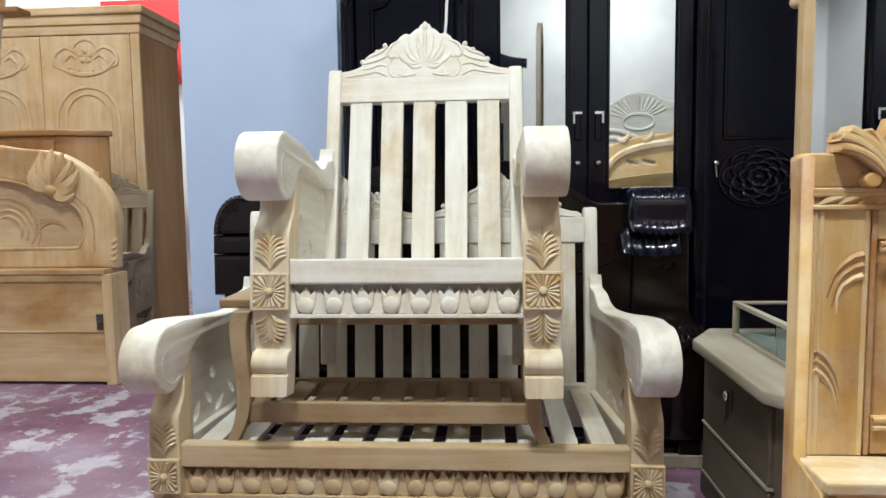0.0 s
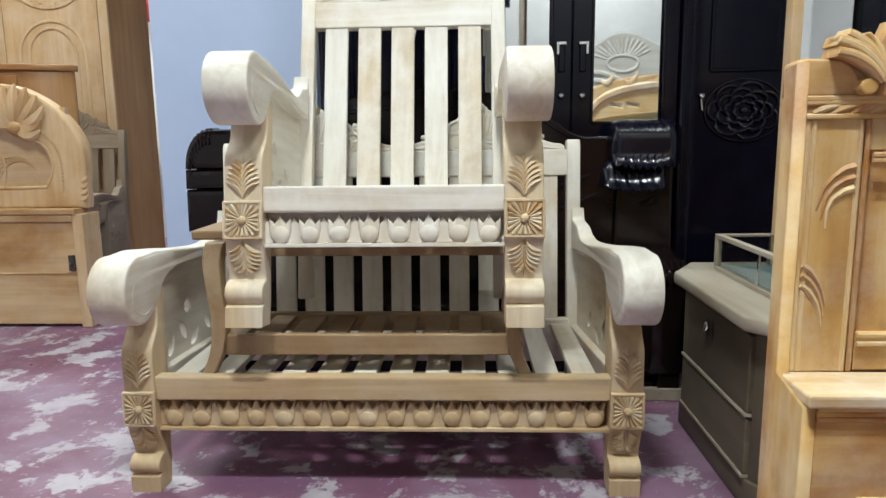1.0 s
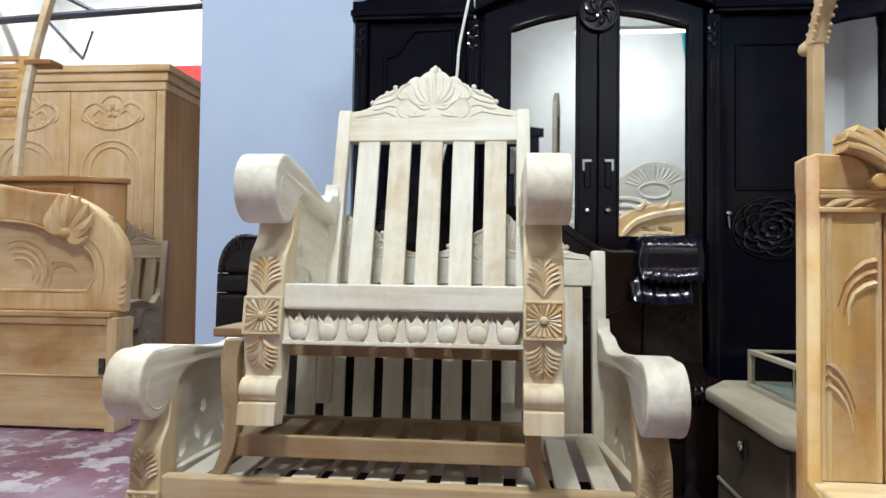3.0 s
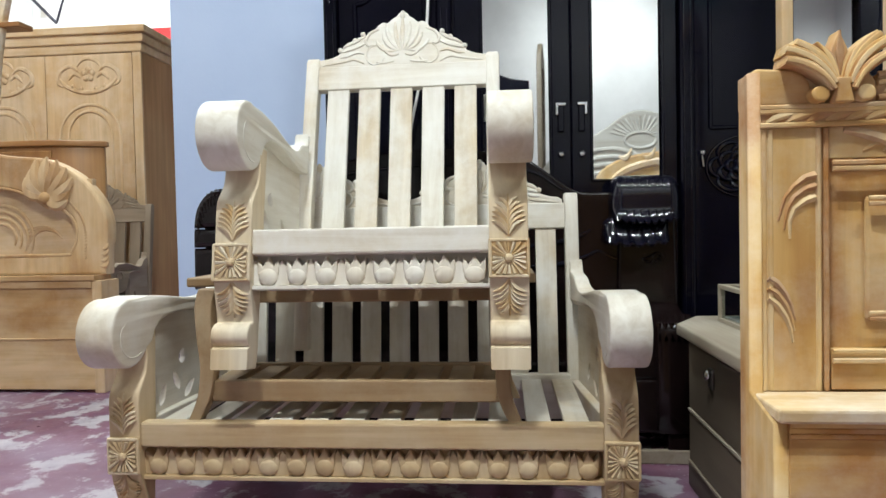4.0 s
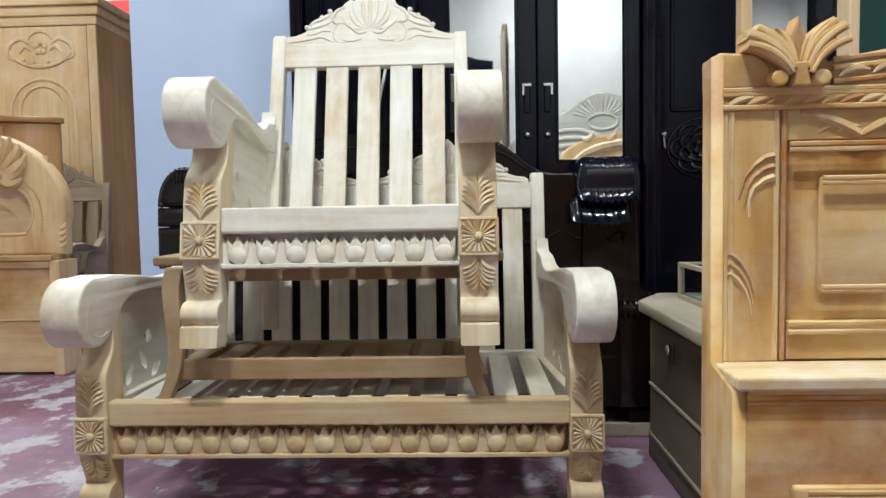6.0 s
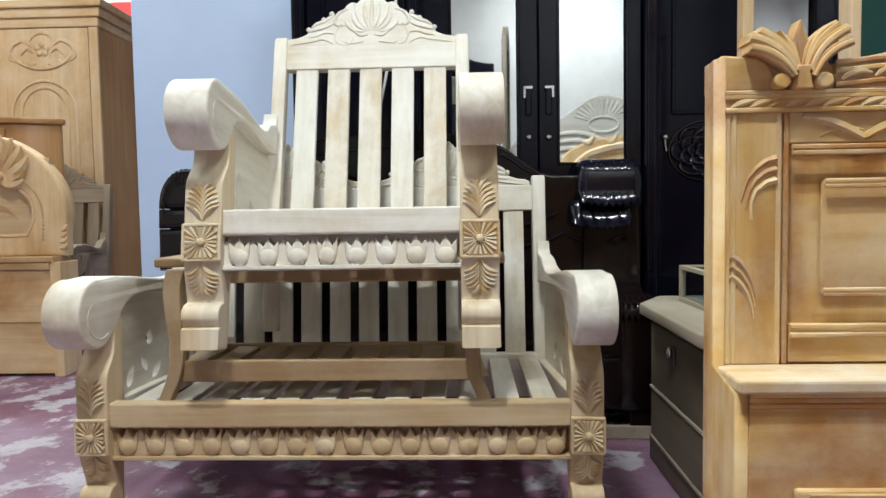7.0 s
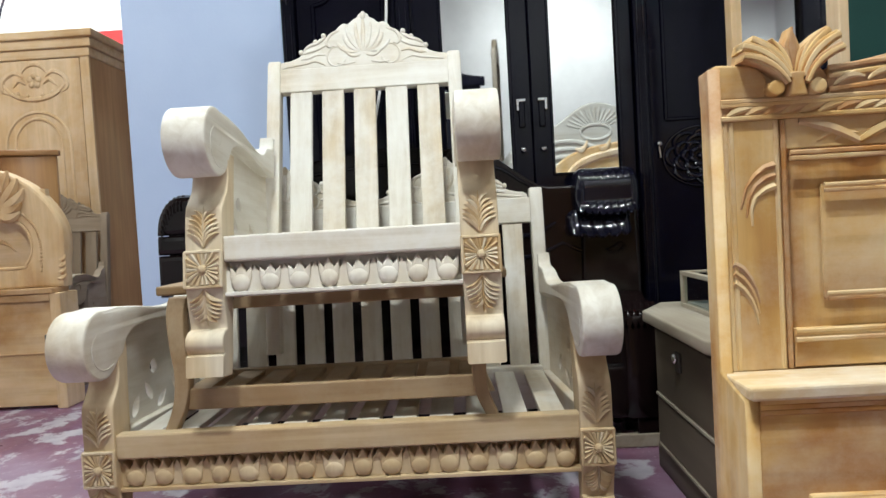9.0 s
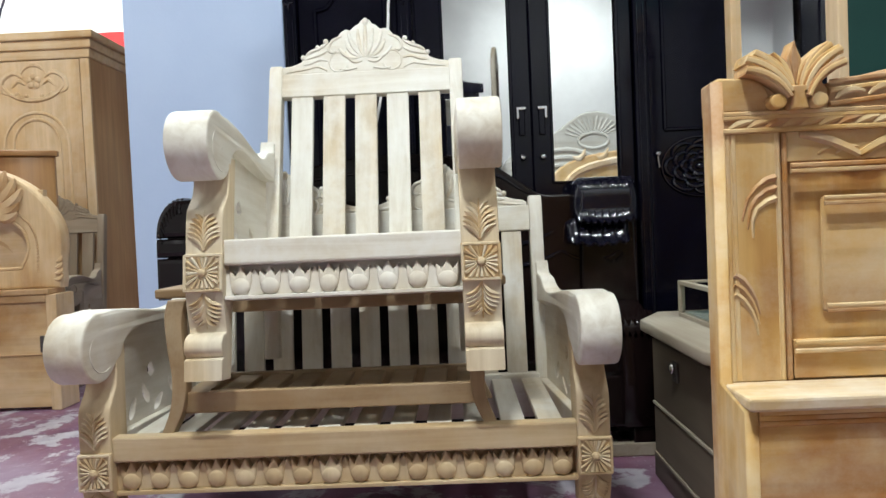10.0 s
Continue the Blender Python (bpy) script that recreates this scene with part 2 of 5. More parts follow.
def share(ob, m, parent=None):
    """Another part on the same mesh."""
    o = new(ob.name.split(".")[0], ob.data)
    o.parent = parent or ob.parent
    o.matrix_basis = m
    return o


def box(bm, x0, x1, y0, y1, z0, z1, bevel=0.004):
    made = bmesh.ops.create_cube(bm, size=1.0, matrix=Matrix.LocRotScale(((x0 + x1) / 2, (y0 + y1) / 2, (z0 + z1) / 2), None, (x1 - x0, y1 - y0, z1 - z0)))
    if bevel:
        edges = list({e for v in made["verts"] for e in v.link_edges})
        bmesh.ops.bevel(bm, geom=edges, offset=bevel, segments=2, affect='EDGES', profile=0.5, clamp_overlap=True)
    return bm


def boxes(*rows, bevel=0.004):
    bm = bmesh.new()
    for r in rows:
        box(bm, *r, bevel=bevel)
    return bm


def smooth(pts, n=6, closed=True):
    """A rounded line through the points."""
    out, k = [], len(pts)
    for i in range(k if closed else k - 1):
        p = [Vector(pts[j % k] if closed else pts[min(max(j, 0), k - 1)]) for j in (i - 1, i, i + 1, i + 2)]
        for s in range(n):
            t = s / n
            out.append(tuple(0.5 * (2 * p[1] + (p[2] - p[0]) * t + (2 * p[0] - 5 * p[1] + 4 * p[2] - p[3]) * t * t + (3 * p[1] - p[0] - 3 * p[2] + p[3]) * t ** 3)))
    if not closed:
        out.append(tuple(pts[-1]))
    return out


def plate(outlines, thick, bevel=0.004, m=Matrix(), bm=None):
    """A board cut to the first outline, the others being holes; centred on its plane, edges rounded."""
    cu = bpy.data.curves.new("cut", 'CURVE')
    cu.dimensions, cu.fill_mode = '2D', 'BOTH'
    cu.extrude, cu.bevel_depth, cu.bevel_resolution, cu.offset = thick / 2 - bevel, bevel, 1, -bevel
    for pts in outlines:
        sp = cu.splines.new('POLY')
        sp.points.add(len(pts) - 1)
        for q, p in zip(sp.points, pts):
            q.co = (p[0], p[1], 0, 1)
        sp.use_cyclic_u = True
    ob = bpy.data.objects.new("cut", cu)
    scene.collection.objects.link(ob)
    me = bpy.data.meshes.new_from_object(ob.evaluated_get(bpy.context.evaluated_depsgraph_get()))
    bpy.data.objects.remove(ob)
    bpy.data.curves.remove(cu)
    me.transform(m)
    bm = bm or bmesh.new()
    bm.from_mesh(me)
    bpy.data.meshes.remove(me)
    bmesh.ops.recalc_face_normals(bm, faces=bm.faces)
    return bm


def ridge(bm, pts, r0, r1=None, m=Matrix(), sides=6, flat=1.0, peak=None):
    """A carved rib along points (u, v) or (u, v, w): radius r0 to r1, or swelling to peak in the middle."""
    r1 = r0 if r1 is None else r1
    P = [Vector((*p, 0) if len(p) == 2 else p) for p in pts]
    rings = []
    for i, p in enumerate(P):
        t = i / (len(P) - 1)
        r = r0 + (r1 - r0) * t
        if peak:
            r = r + (peak - r) * math.sin(math.pi * min(1, max(0, t))) ** 0.8
        d = (P[min(i + 1, len(P) - 1)] - P[max(i - 1, 0)]).normalized()
        up = Vector((0, 0, 1)) if abs(d.z) < 0.9 else Vector((0, 1, 0))
        a = d.cross(up).normalized()
        c = a.cross(d).normalized()
        rings.append([bm.verts.new(m @ (p + a * (r * math.cos(2 * math.pi * k / sides)) + c * (r * flat * math.sin(2 * math.pi * k / sides)))) for k in range(sides)])
    for a, b in zip(rings, rings[1:]):
        for k in range(sides):
            bm.faces.new((a[k], a[(k + 1) % sides], b[(k + 1) % sides], b[k]))
    bm.faces.new(rings[0][::-1])
    bm.faces.new(rings[-1])
    return bm


def blob(bm, c, s, m=Matrix(), u=10, v=6):
    bmesh.ops.create_uvsphere(bm, u_segments=u, v_segments=v, radius=1.0, matrix=m @ Matrix.LocRotScale(c, None, s))
    return bm


def bent(a, b, bow, n=7):
    """A bowed line from a to b."""
    a, b = Vector(a), Vector(b)
    d = b - a
    q = Vector((-d.y, d.x)) * bow
    return [tuple(a + d * t + q * (4 * t * (1 - t))) for t in [i / n for i in range(n + 1)]]


def arc(c, r, a0, a1, n=10, ry=None):
    return [(c[0] + r * math.cos(radians(a0 + (a1 - a0) * i / n)), c[1] + (ry or r) * math.sin(radians(a0 + (a1 - a0) * i / n))) for i in range(n + 1)]


def tapered(bm, xc, d):
    """Narrows an arm towards the back post."""
    for v in bm.verts:
        t = min(1.0, max(0.0, (v.co.y - 0.10) / (d - 0.12)))
        v.co.x = xc + (v.co.x - xc) * (1 - 0.56 * t * t * (3 - 2 * t))
    return bm


def sheared(bm, k):
    for v in bm.verts:
        v.co.x += k * max(0.0, v.co.y - 0.05)
    return bm


# ---- setting ----
def setting(name, bm, mat, label, category):
    return tagged(part(name, bm, mat), label, category, kind="structure")


setting("floor", boxes((-4.2, 4.8, -7.4, 5.2, -0.06, 0.0), bevel=0), floor_material(), "worn purple and white painted concrete floor", "floor")
setting("ceiling", boxes((-4.2, 4.8, -7.4, 5.2, CEIL, CEIL + 0.05), bevel=0), ceiling_paint, "sheet roof lining, darkened to cut bounced light", "ceiling")
setting("wall_south", boxes((-4.2, 4.8, -7.55, -7.4, 0, CEIL), bevel=0), white_paint, "white painted wall opposite the wardrobe", "wall")
setting("wall_west", boxes((-4.35, -4.2, -7.55, 5.35, 0, CEIL), bevel=0), white_paint, "plain white wall", "wall")
setting("wall_east", boxes((4.8, 4.95, -7.55, 5.35, 0, CEIL), bevel=0), low_bounce_wall, "unseen side wall, grey to cut bounced light", "wall")
setting("wall_north", boxes((-4.2, 4.8, 5.2, 5.35, 0, CEIL), bevel=0), white_paint, "white painted far wall", "wall")
setting("wall_partition", boxes((0.020, 2.2, 1.78, 1.9, 0, CEIL), bevel=0), white_paint, "white wall behind the black wardrobe", "wall")
setting("wall_pier", boxes((-0.757, 0.018, 1.45, 1.95, 0, CEIL), bevel=0.004), blue_paint, "pale blue painted wall pier", "wall")
setting("wall_green", boxes((2.2, 4.798, 1.5, 1.62, 0, CEIL), bevel=0), green_paint, "dark green painted wall", "wall")

bm = bmesh.new()
ridge(bm, [(-4.19, 4.05, 3.16), (-0.4, 4.05, 3.35)], 0.036, sides=8)
ridge(bm, [(-4.0, 4.05, 3.70), (-3.0, 4.05, 3.22)], 0.022)
ridge(bm, [(-2.5, 4.05, 3.68), (-1.95, 4.05, 3.28)], 0.022)
ridge(bm, [(-4.19, 4.05, 3.70), (-0.4, 4.05, 3.70)], 0.03)
setting("beam_truss", bm, steel_paint, "dark steel roof truss under the ceiling", "beam")


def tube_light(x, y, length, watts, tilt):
    ob = thing("tube_light", pose(x, y, LAMP_Z), "unseen fluorescent tube fitting under the roof, added for light", "lamp", "ceiling tubes")
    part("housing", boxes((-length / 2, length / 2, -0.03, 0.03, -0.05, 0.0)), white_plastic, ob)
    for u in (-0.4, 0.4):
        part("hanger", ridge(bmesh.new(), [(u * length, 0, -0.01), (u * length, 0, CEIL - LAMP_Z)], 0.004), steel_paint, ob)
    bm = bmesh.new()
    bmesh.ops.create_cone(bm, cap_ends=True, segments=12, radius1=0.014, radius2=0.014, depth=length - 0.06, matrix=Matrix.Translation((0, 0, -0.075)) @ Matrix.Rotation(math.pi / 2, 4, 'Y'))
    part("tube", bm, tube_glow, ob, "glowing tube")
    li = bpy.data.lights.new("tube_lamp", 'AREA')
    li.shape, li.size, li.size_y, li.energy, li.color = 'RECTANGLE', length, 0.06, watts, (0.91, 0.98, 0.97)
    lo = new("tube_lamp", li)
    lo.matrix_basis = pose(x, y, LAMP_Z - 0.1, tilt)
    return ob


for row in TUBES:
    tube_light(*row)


# ---- carved seats ----
def palmette(bm, x, z, h, w, sign, m):
    """Fern-like leaf: pairs of curved leaflets along a stem, point away from z by sign."""
    for i in range(6):
        t = i / 5
        v = 0.34 + 0.56 * t
        half = w * 0.5 * math.sqrt(max(0.0, 1 - ((v - 0.40) / 0.60) ** 2))
        for side in (-1, 1):
            root = (x + side * 0.0025, z + sign * h * (0.02 + 0.62 * t))
            ridge(bm, bent(root, (x + side * half, z + sign * h * v), 0.16 * side * sign, 6), 0.0026, 0.0022, m, 5, 1.9, peak=0.0066)
    ridge(bm, [(x, z), (x, z + sign * h * 0.6), (x, z + sign * h)], 0.0025, 0.001, m, 5, 1.9, peak=0.005)
    return bm


def rosette_panel(bm, x, z, w, h, m):
    box(bm, x - w / 2, x + w / 2, -0.008, 0.004, z - h / 2, z + h / 2, 0.002)
    for a, b in (((-1, -1), (1, -1)), ((1, -1), (1, 1)), ((1, 1), (-1, 1)), ((-1, 1), (-1, -1))):
        ridge(bm, [(x + a[0] * w * 0.46, z + a[1] * h * 0.46), (x + b[0] * w * 0.46, z + b[1] * h * 0.46)], 0.0045, None, Matrix.Translation((0, -0.008, 0)) @ XZ)
    for k in range(20):
        a = 2 * math.pi * k / 20
        c, s = math.cos(a), math.sin(a)
        reach = 0.40 / max(abs(c), abs(s))
        ridge(bm, [(x + c * w * 0.12, z + s * h * 0.12), (x + c * w * reach, z + s * h * reach)], 0.0022, 0.0055, Matrix.Translation((0, -0.010, 0)) @ XZ, 5, 1.1)
    blob(bm, (x, -0.013, z), (0.012, 0.010, 0.012))
    return bm


BUD_TOP = 0.078


def bud_mesh():
    """A round lotus bud in a crown of three points."""
    bm = plate([[(-0.016, 0.016), (0.016, 0.016), (0.021, 0.034), (0.0215, 0.068), (0.0105, 0.050), (0.0, 0.074), (-0.0105, 0.050), (-0.0215, 0.068), (-0.021, 0.034)]], 0.034, 0.004, XZ)
    blob(bm, (0, -0.012, 0.0235), (0.0195, 0.012, 0.0235), u=16, v=10)
    return bm


def spade_mesh():
    """The pointed leaf between two buds."""
    return plate([[(-0.021, 0.0), (0.021, 0.0), (0.016, 0.012), (0.014, 0.026), (0.0150, 0.044), (0.0, 0.072), (-0.0150, 0.044), (-0.014, 0.026), (-0.016, 0.012)]], 0.026, 0.004, XZ)


def scroll_outline(d):
    c, r = (-0.02, 0.593), 0.094
    pts = arc(c, r, 78, 318, 24)
    k = d / 0.5
    under = [(0.07, 0.555), (0.085, 0.588), (0.115, 0.612), (0.17, 0.622), (0.26, 0.618), (0.35, 0.606), (0.43, 0.598), (0.5, 0.602)]
    over = [(0.5, 0.745), (0.492, 0.706), (0.465, 0.697), (0.435, 0.688), (0.405, 0.664), (0.35, 0.652), (0.25, 0.660), (0.15, 0.676), (0.06, 0.688)]
    return pts + smooth([(y * k, z) for y, z in under], 4, False) + smooth([(y * k, z) for y, z in over], 4, False)


def post_outline(leg):
    """Side view of a front post: scroll foot, leg sweeping back, belly, hollow neck under the arm scroll."""
    foot = smooth([(0.0, 0.205), (0.008, 0.17), (0.022, 0.135), (0.030, 0.108), (0.012, 0.103), (-0.006, 0.088), (-0.008, 0.068), (0.008, 0.052)], 4, False)
    back = smooth([(0.075, 0.05), (0.078, 0.12), (0.086, 0.2), (0.094, 0.3), (0.098, 0.42), (0.102, 0.50), (0.108, 0.585)], 4, False)
    neck = smooth([(0.040, 0.580), (0.050, 0.54), (0.052, 0.51), (0.044, 0.472), (0.020, 0.440), (0.004, 0.415), (0.0, 0.37), (0.0, 0.32)], 4, False)
    pts = foot + [(-0.006, 0.046), (-0.006, 0.0), (0.065, 0.0)] + back + neck
    return [(y, 0.2 - (0.2 - z) * leg if z < 0.2 else z) for y, z in pts]


def leaf_hole(y, z, a, l, w):
    c, s = math.cos(radians(a)), math.sin(radians(a))
    pts = [(-l, 0), (-l * 0.3, w), (l * 0.4, w * 0.8), (l, 0), (l * 0.3, -w * 0.7), (-l * 0.4, -w)]
    return smooth([(y + u * c - v * s, z + u * s + v * c) for u, v in pts], 3)


def side_outline(d):
    k = d / 0.5
    return [(0.06, 0.28), (0.06, 0.56), (0.10 * k, 0.612), (0.17 * k, 0.632), (0.30 * k, 0.625), (0.43 * k, 0.610), (0.495 * k, 0.612), (0.5 * k, 0.28)]


def crest_outline(half, height):
    pts = [(0, 260), (24, 250), (32, 235), (52, 226), (77, 205), (102, 210), (127, 195), (150, 165), (177, 150), (200, 150), (227, 140), (240, 122), (267, 120), (290, 108), (307, 85), (322, 62), (345, 52), (372, 44), (410, 40), (432, 26), (434, 0)]
    right = [(x / 430 * half, z / 260 * height) for x, z in pts]
    return right + [(-x, z) for x, z in right[:0:-1]]


def crest_ribs(bm, cx, z0, half, height, m):
    fx, fz = half / 430, height / 260

    def P(x, z):
        return (cx + x * fx, z0 + z * fz)

    for k in range(-4, 5):
        a = radians(90 - k * 19)
        reach = 150 if k % 2 == 0 else 130
        top = (reach * math.cos(a) * (0.9 if k else 0.1), 80 + reach * math.sin(a) * 1.02)
        ridge(bm, bent(P(k * 7, 70), P(*top), -0.05 * k, 6), 0.003, 0.0045, m, 6, 0.9, peak=0.009)
    for s in (-1, 1):
        ridge(bm, [P(s * x, z) for x, z in arc((135, 52), 46, -160, 150, 16)], 0.0045, 0.0035, m)
        ridge(bm, [P(s * x, z) for x, z in smooth([(120, 175), (165, 155), (185, 120), (170, 98), (150, 105)], 5, False)], 0.005, 0.003, m, peak=0.0075)
        ridge(bm, [P(s * x, z) for x, z in smooth([(190, 145), (230, 120), (270, 108), (300, 90)], 5, False)], 0.004, 0.003, m, peak=0.008)
        ridge(bm, [P(s * x, z) for x, z in smooth([(185, 112), (225, 92), (270, 80), (312, 70)], 5, False)], 0.004, 0.003, m, peak=0.008)
        ridge(bm, [P(s * x, z) for x, z in smooth([(190, 60), (230, 66), (280, 50), (315, 48)], 5, False)], 0.004, 0.003, m, peak=0.007)
        ridge(bm, [P(s * x, z) for x, z in smooth([(190, 14), (240, 34), (290, 26), (350, 18), (400, 12)], 5, False)], 0.004, 0.003, m, peak=0.006)
        ridge(bm, [P(s * x, z) for x, z in smooth([(40, 22), (90, 14), (130, 20)], 5, False)], 0.004, 0.003, m, peak=0.006)
        ridge(bm, [P(s * x, z) for x, z in smooth([(15, 55), (50, 48), (80, 66), (100, 100)], 5, False)], 0.004, 0.003, m, peak=0.007)
        for x, z in ((240, 125), (312, 80), (200, 153)):
            blob(bm, m @ Vector((*P(s * x, z), 0)), (0.010, 0.009, 0.010), u=8, v=5)
    blob(bm, m @ Vector((*P(0, 240), 0)), (0.011, 0.010, 0.018), u=8, v=6)
    return bm


def carved_seat(name, m, label, category, hw, bhw, d, crests, slats_back, slats_seat, buds, mats, fronts, top=0.88, rake=0.18, pw=0.088, leg=1.0, crest_lift=0.034, board=0.33):
    """An armchair or bench with scroll arms, a slatted seat and back and carved crests."""
    mx, my, mz = mats
    rail_wood, post_wood, bud_wood = fronts
    ob = thing(name, m, label, category)
    k = -(hw - pw / 2 - bhw + 0.02) / (d - 0.05)           # the arms draw in towards the back
    zr0, zr1, za0 = 0.270, 0.340, 0.185
    inner = hw - pw
    for s in (-1, 1):
        x = s * (hw - pw / 2)
        bm = plate([post_outline(leg)], pw, 0.005, Matrix.Translation((x, 0, 0)) @ YZ)
        post = part("front_post", bm, post_wood, ob, smooth=True)
        bm = rosette_panel(bmesh.new(), x, 0.25, pw + 0.004, 0.102, XZ)
        pieces("rosette_rib", bm, post_wood, post)
        bm = palmette(bmesh.new(), x, 0.310, 0.112, pw * 0.86, 1, Matrix.Translation((0, -0.001, 0.31)) @ Matrix.Rotation(-0.05, 4, "X") @ Matrix.Translation((0, 0, -0.31)) @ XZ)
        pieces("carved_leaf", bm, post_wood, post, smooth=True)
        bm = palmette(bmesh.new(), x, 0.198, 0.086 * leg, pw * 0.86, -1, Matrix.Translation((0, 0.0, 0.205)) @ Matrix.Rotation(0.27, 4, "X") @ Matrix.Translation((0, 0, -0.205)) @ XZ)
        pieces("carved_leaf", bm, post_wood, post, smooth=True)
        bm = plate([scroll_outline(d)], pw + 0.014, 0.007, Matrix.Translation((x + s * 0.008, 0, 0)) @ YZ)
        arm = part("arm", sheared(tapered(bm, x, d), s * k), my, ob, smooth=True)
        bm = bmesh.new()
        spiral = [(-0.02 + (0.012 + 0.0112 * a) * math.cos(a * 1.0 - 0.6), 0.593 + (0.012 + 0.0105 * a) * math.sin(a * 1.0 - 0.6)) for a in [i * 0.33 for i in range(19)]]
        for side in (-1, 1):
            ridge(bm, spiral, 0.003, 0.002, Matrix.Translation((x + s * 0.008 + side * (pw / 2 + 0.0065), 0, 0)) @ YZ, 5)
        pieces("spiral", sheared(bm, s * k), my, arm)
        kk = d / 0.5
        holes = [leaf_hole(0.17 * kk, 0.37, 60, 0.035, 0.014), leaf_hole(0.23 * kk, 0.40, 115, 0.035, 0.013), leaf_hole(0.29 * kk, 0.36, 40, 0.035, 0.013), leaf_hole(0.26 * kk, 0.47, 80, 0.022, 0.018), leaf_hole(0.36 * kk, 0.39, 120, 0.035, 0.012), leaf_hole(0.12 * kk, 0.42, 95, 0.03, 0.009)]
        bm = plate([side_outline(d)] + holes, 0.02, 0.003, Matrix.Translation((x + s * 0.016, 0, 0)) @ YZ)
        part("side_panel", sheared(bm, s * k), my, ob, "pierced leaf-carved side panel")
        bm = boxes((x - 0.02, x + 0.02, 0.05, d, 0.265, 0.325))
        part("side_rail", sheared(bm, s * k), my, ob)
        # back post, raked, with a rounded head
        pts = [(0, 0.0), (0, 0.30), (0.012, 0.42), ((top - 0.33) * rake, top - 0.012)]
        front = smooth([(d - 0.002 + y, z) for y, z in pts], 5, False)
        back = [(y + 0.05, z) for y, z in front[::-1]]
        head = [(front[-1][0] + 0.012, top + 0.006), (front[-1][0] + 0.036, top + 0.006)]
        bm = plate([front + head + back], 0.048, 0.007, Matrix.Translation((s * (bhw - 0.024), 0, 0)) @ YZ)
        part("back_post", bm, mz, ob, smooth=True)
    rail = part("front_rail", boxes((-inner - 0.003, inner + 0.003, 0.008, 0.05, zr0, zr1), bevel=0.006), rail_wood, ob)
    apron = part("apron", boxes((-inner - 0.003, inner + 0.003, 0.052, 0.068, za0 + 0.004, zr0 + 0.004), (-inner - 0.003, inner + 0.003, 0.016, 0.066, za0 - 0.008, za0 + 0.003), bevel=0.002), rail_wood, ob, "carved front apron with a row of lotus buds")
    pitch = 2 * inner / buds
    first = part("lotus_bud", bud_mesh(), bud_wood, apron, smooth=True)
    first.matrix_basis = pose(-inner + pitch / 2, 0.040, za0 + 0.003) @ Matrix.Diagonal((1.42, 1, 1.05, 1))
    leaf = part("pointed_leaf", spade_mesh(), bud_wood, apron, smooth=True)
    leaf.matrix_basis = pose(-inner + pitch * 0.03, 0.040, za0 + 0.003)
    for i in range(1, buds):
        share(first, pose(-inner + pitch * (i + 0.5), 0.040, za0 + 0.003) @ Matrix.Diagonal((1.42 + 0.08 * math.sin(i * 3.7), 1, 1.05 + 0.04 * math.cos(i * 2.3), 1)))
        share(leaf, pose(-inner + pitch * i, 0.040, za0 + 0.003, 0, 3 * math.sin(i * 5.1), 0) @ Matrix.Diagonal((1.2, 1, 1, 1)))
    # seat
    part("rear_rail", boxes((-bhw + 0.04, bhw - 0.04, d - 0.01, d + 0.035, 0.19, 0.345)), mx, ob)
    sp = (2 * inner - 0.02) / slats_seat
    for i in range(slats_seat):
        x = -inner + 0.01 + sp * (i + 0.5)
        bm = boxes((x - sp * board, x + sp * board, 0.045, d - 0.008, 0.312, 0.33), bevel=0.003)
        for v in bm.verts:
            v.co.x *= 1 - (1 - (bhw - 0.03) / inner) * max(0, v.co.y) / d if bhw < inner else 1
        part("seat_slat", bm, my, ob)
    # back: raked frame carried on a tilted plane
    B = Matrix.Translation((0, d + 0.02, 0.33)) @ Matrix.Rotation(-math.atan(rake), 4, 'X')
    hb = (top - 0.33) / math.cos(math.atan(rake))
    bi = bhw - 0.046
    bm = boxes((-bi, bi, -0.014, 0.02, hb - 0.122, hb - 0.030), bevel=0.004)
    bm.transform(B)
    part("top_rail", bm, mx, ob)
    gap = 2 * bi / (slats_back * 3.15 + 1)
    for i in range(slats_back):
        x = -bi + gap * (1 + 3.15 * i)
        bm = boxes((x, x + gap * 2.15, -0.008, 0.012, -0.02, hb - 0.12), bevel=0.003)
        bm.transform(B)
        part("back_slat", bm, mz, ob)
    for cx, half, height in crests:
        bm = plate([[(cx + x, hb - crest_lift + z) for x, z in crest_outline(half, height)]], 0.03, 0.006, Matrix.Translation((0, 0.003, 0)) @ XZ)
        bm.transform(B)
        crest = part("crest", bm, mx, ob, "crest carved with a shell and leaf scrolls", smooth=True)
        bm = crest_ribs(bmesh.new(), cx, hb - crest_lift, half, height, Matrix.Translation((0, -0.011, 0)) @ XZ)
        bm.transform(B)
        pieces("crest_rib", bm, mx, crest, smooth=True)
    return ob


CREAMS = (pale_x, pale_y, pale_z)
carved_seat("loveseat", pose(0.480, 0.002, 0), "raw pale wood two-seat bench with scroll arms and carved aprons", "loveseat", 0.7205, 0.645, 0.60, [(-0.297, 0.292, 0.165), (0.297, 0.292, 0.165)], 11, 12, 16, CREAMS, (amber_x, amber_z, amber_bud), top=0.975, rake=0.115)
carved_seat("armchair", pose(0.5035, -0.050, 0.534, -8.5), "raw pale wood carved armchair stacked on a low table", "armchair", 0.421, 0.352, 0.485, [(0, 0.315, 0.222)], 5, 6, 8, CREAMS, (pale_x, honey_z, pale_bud), top=1.052, rake=0.125, pw=0.102, leg=1.17, board=0.47)


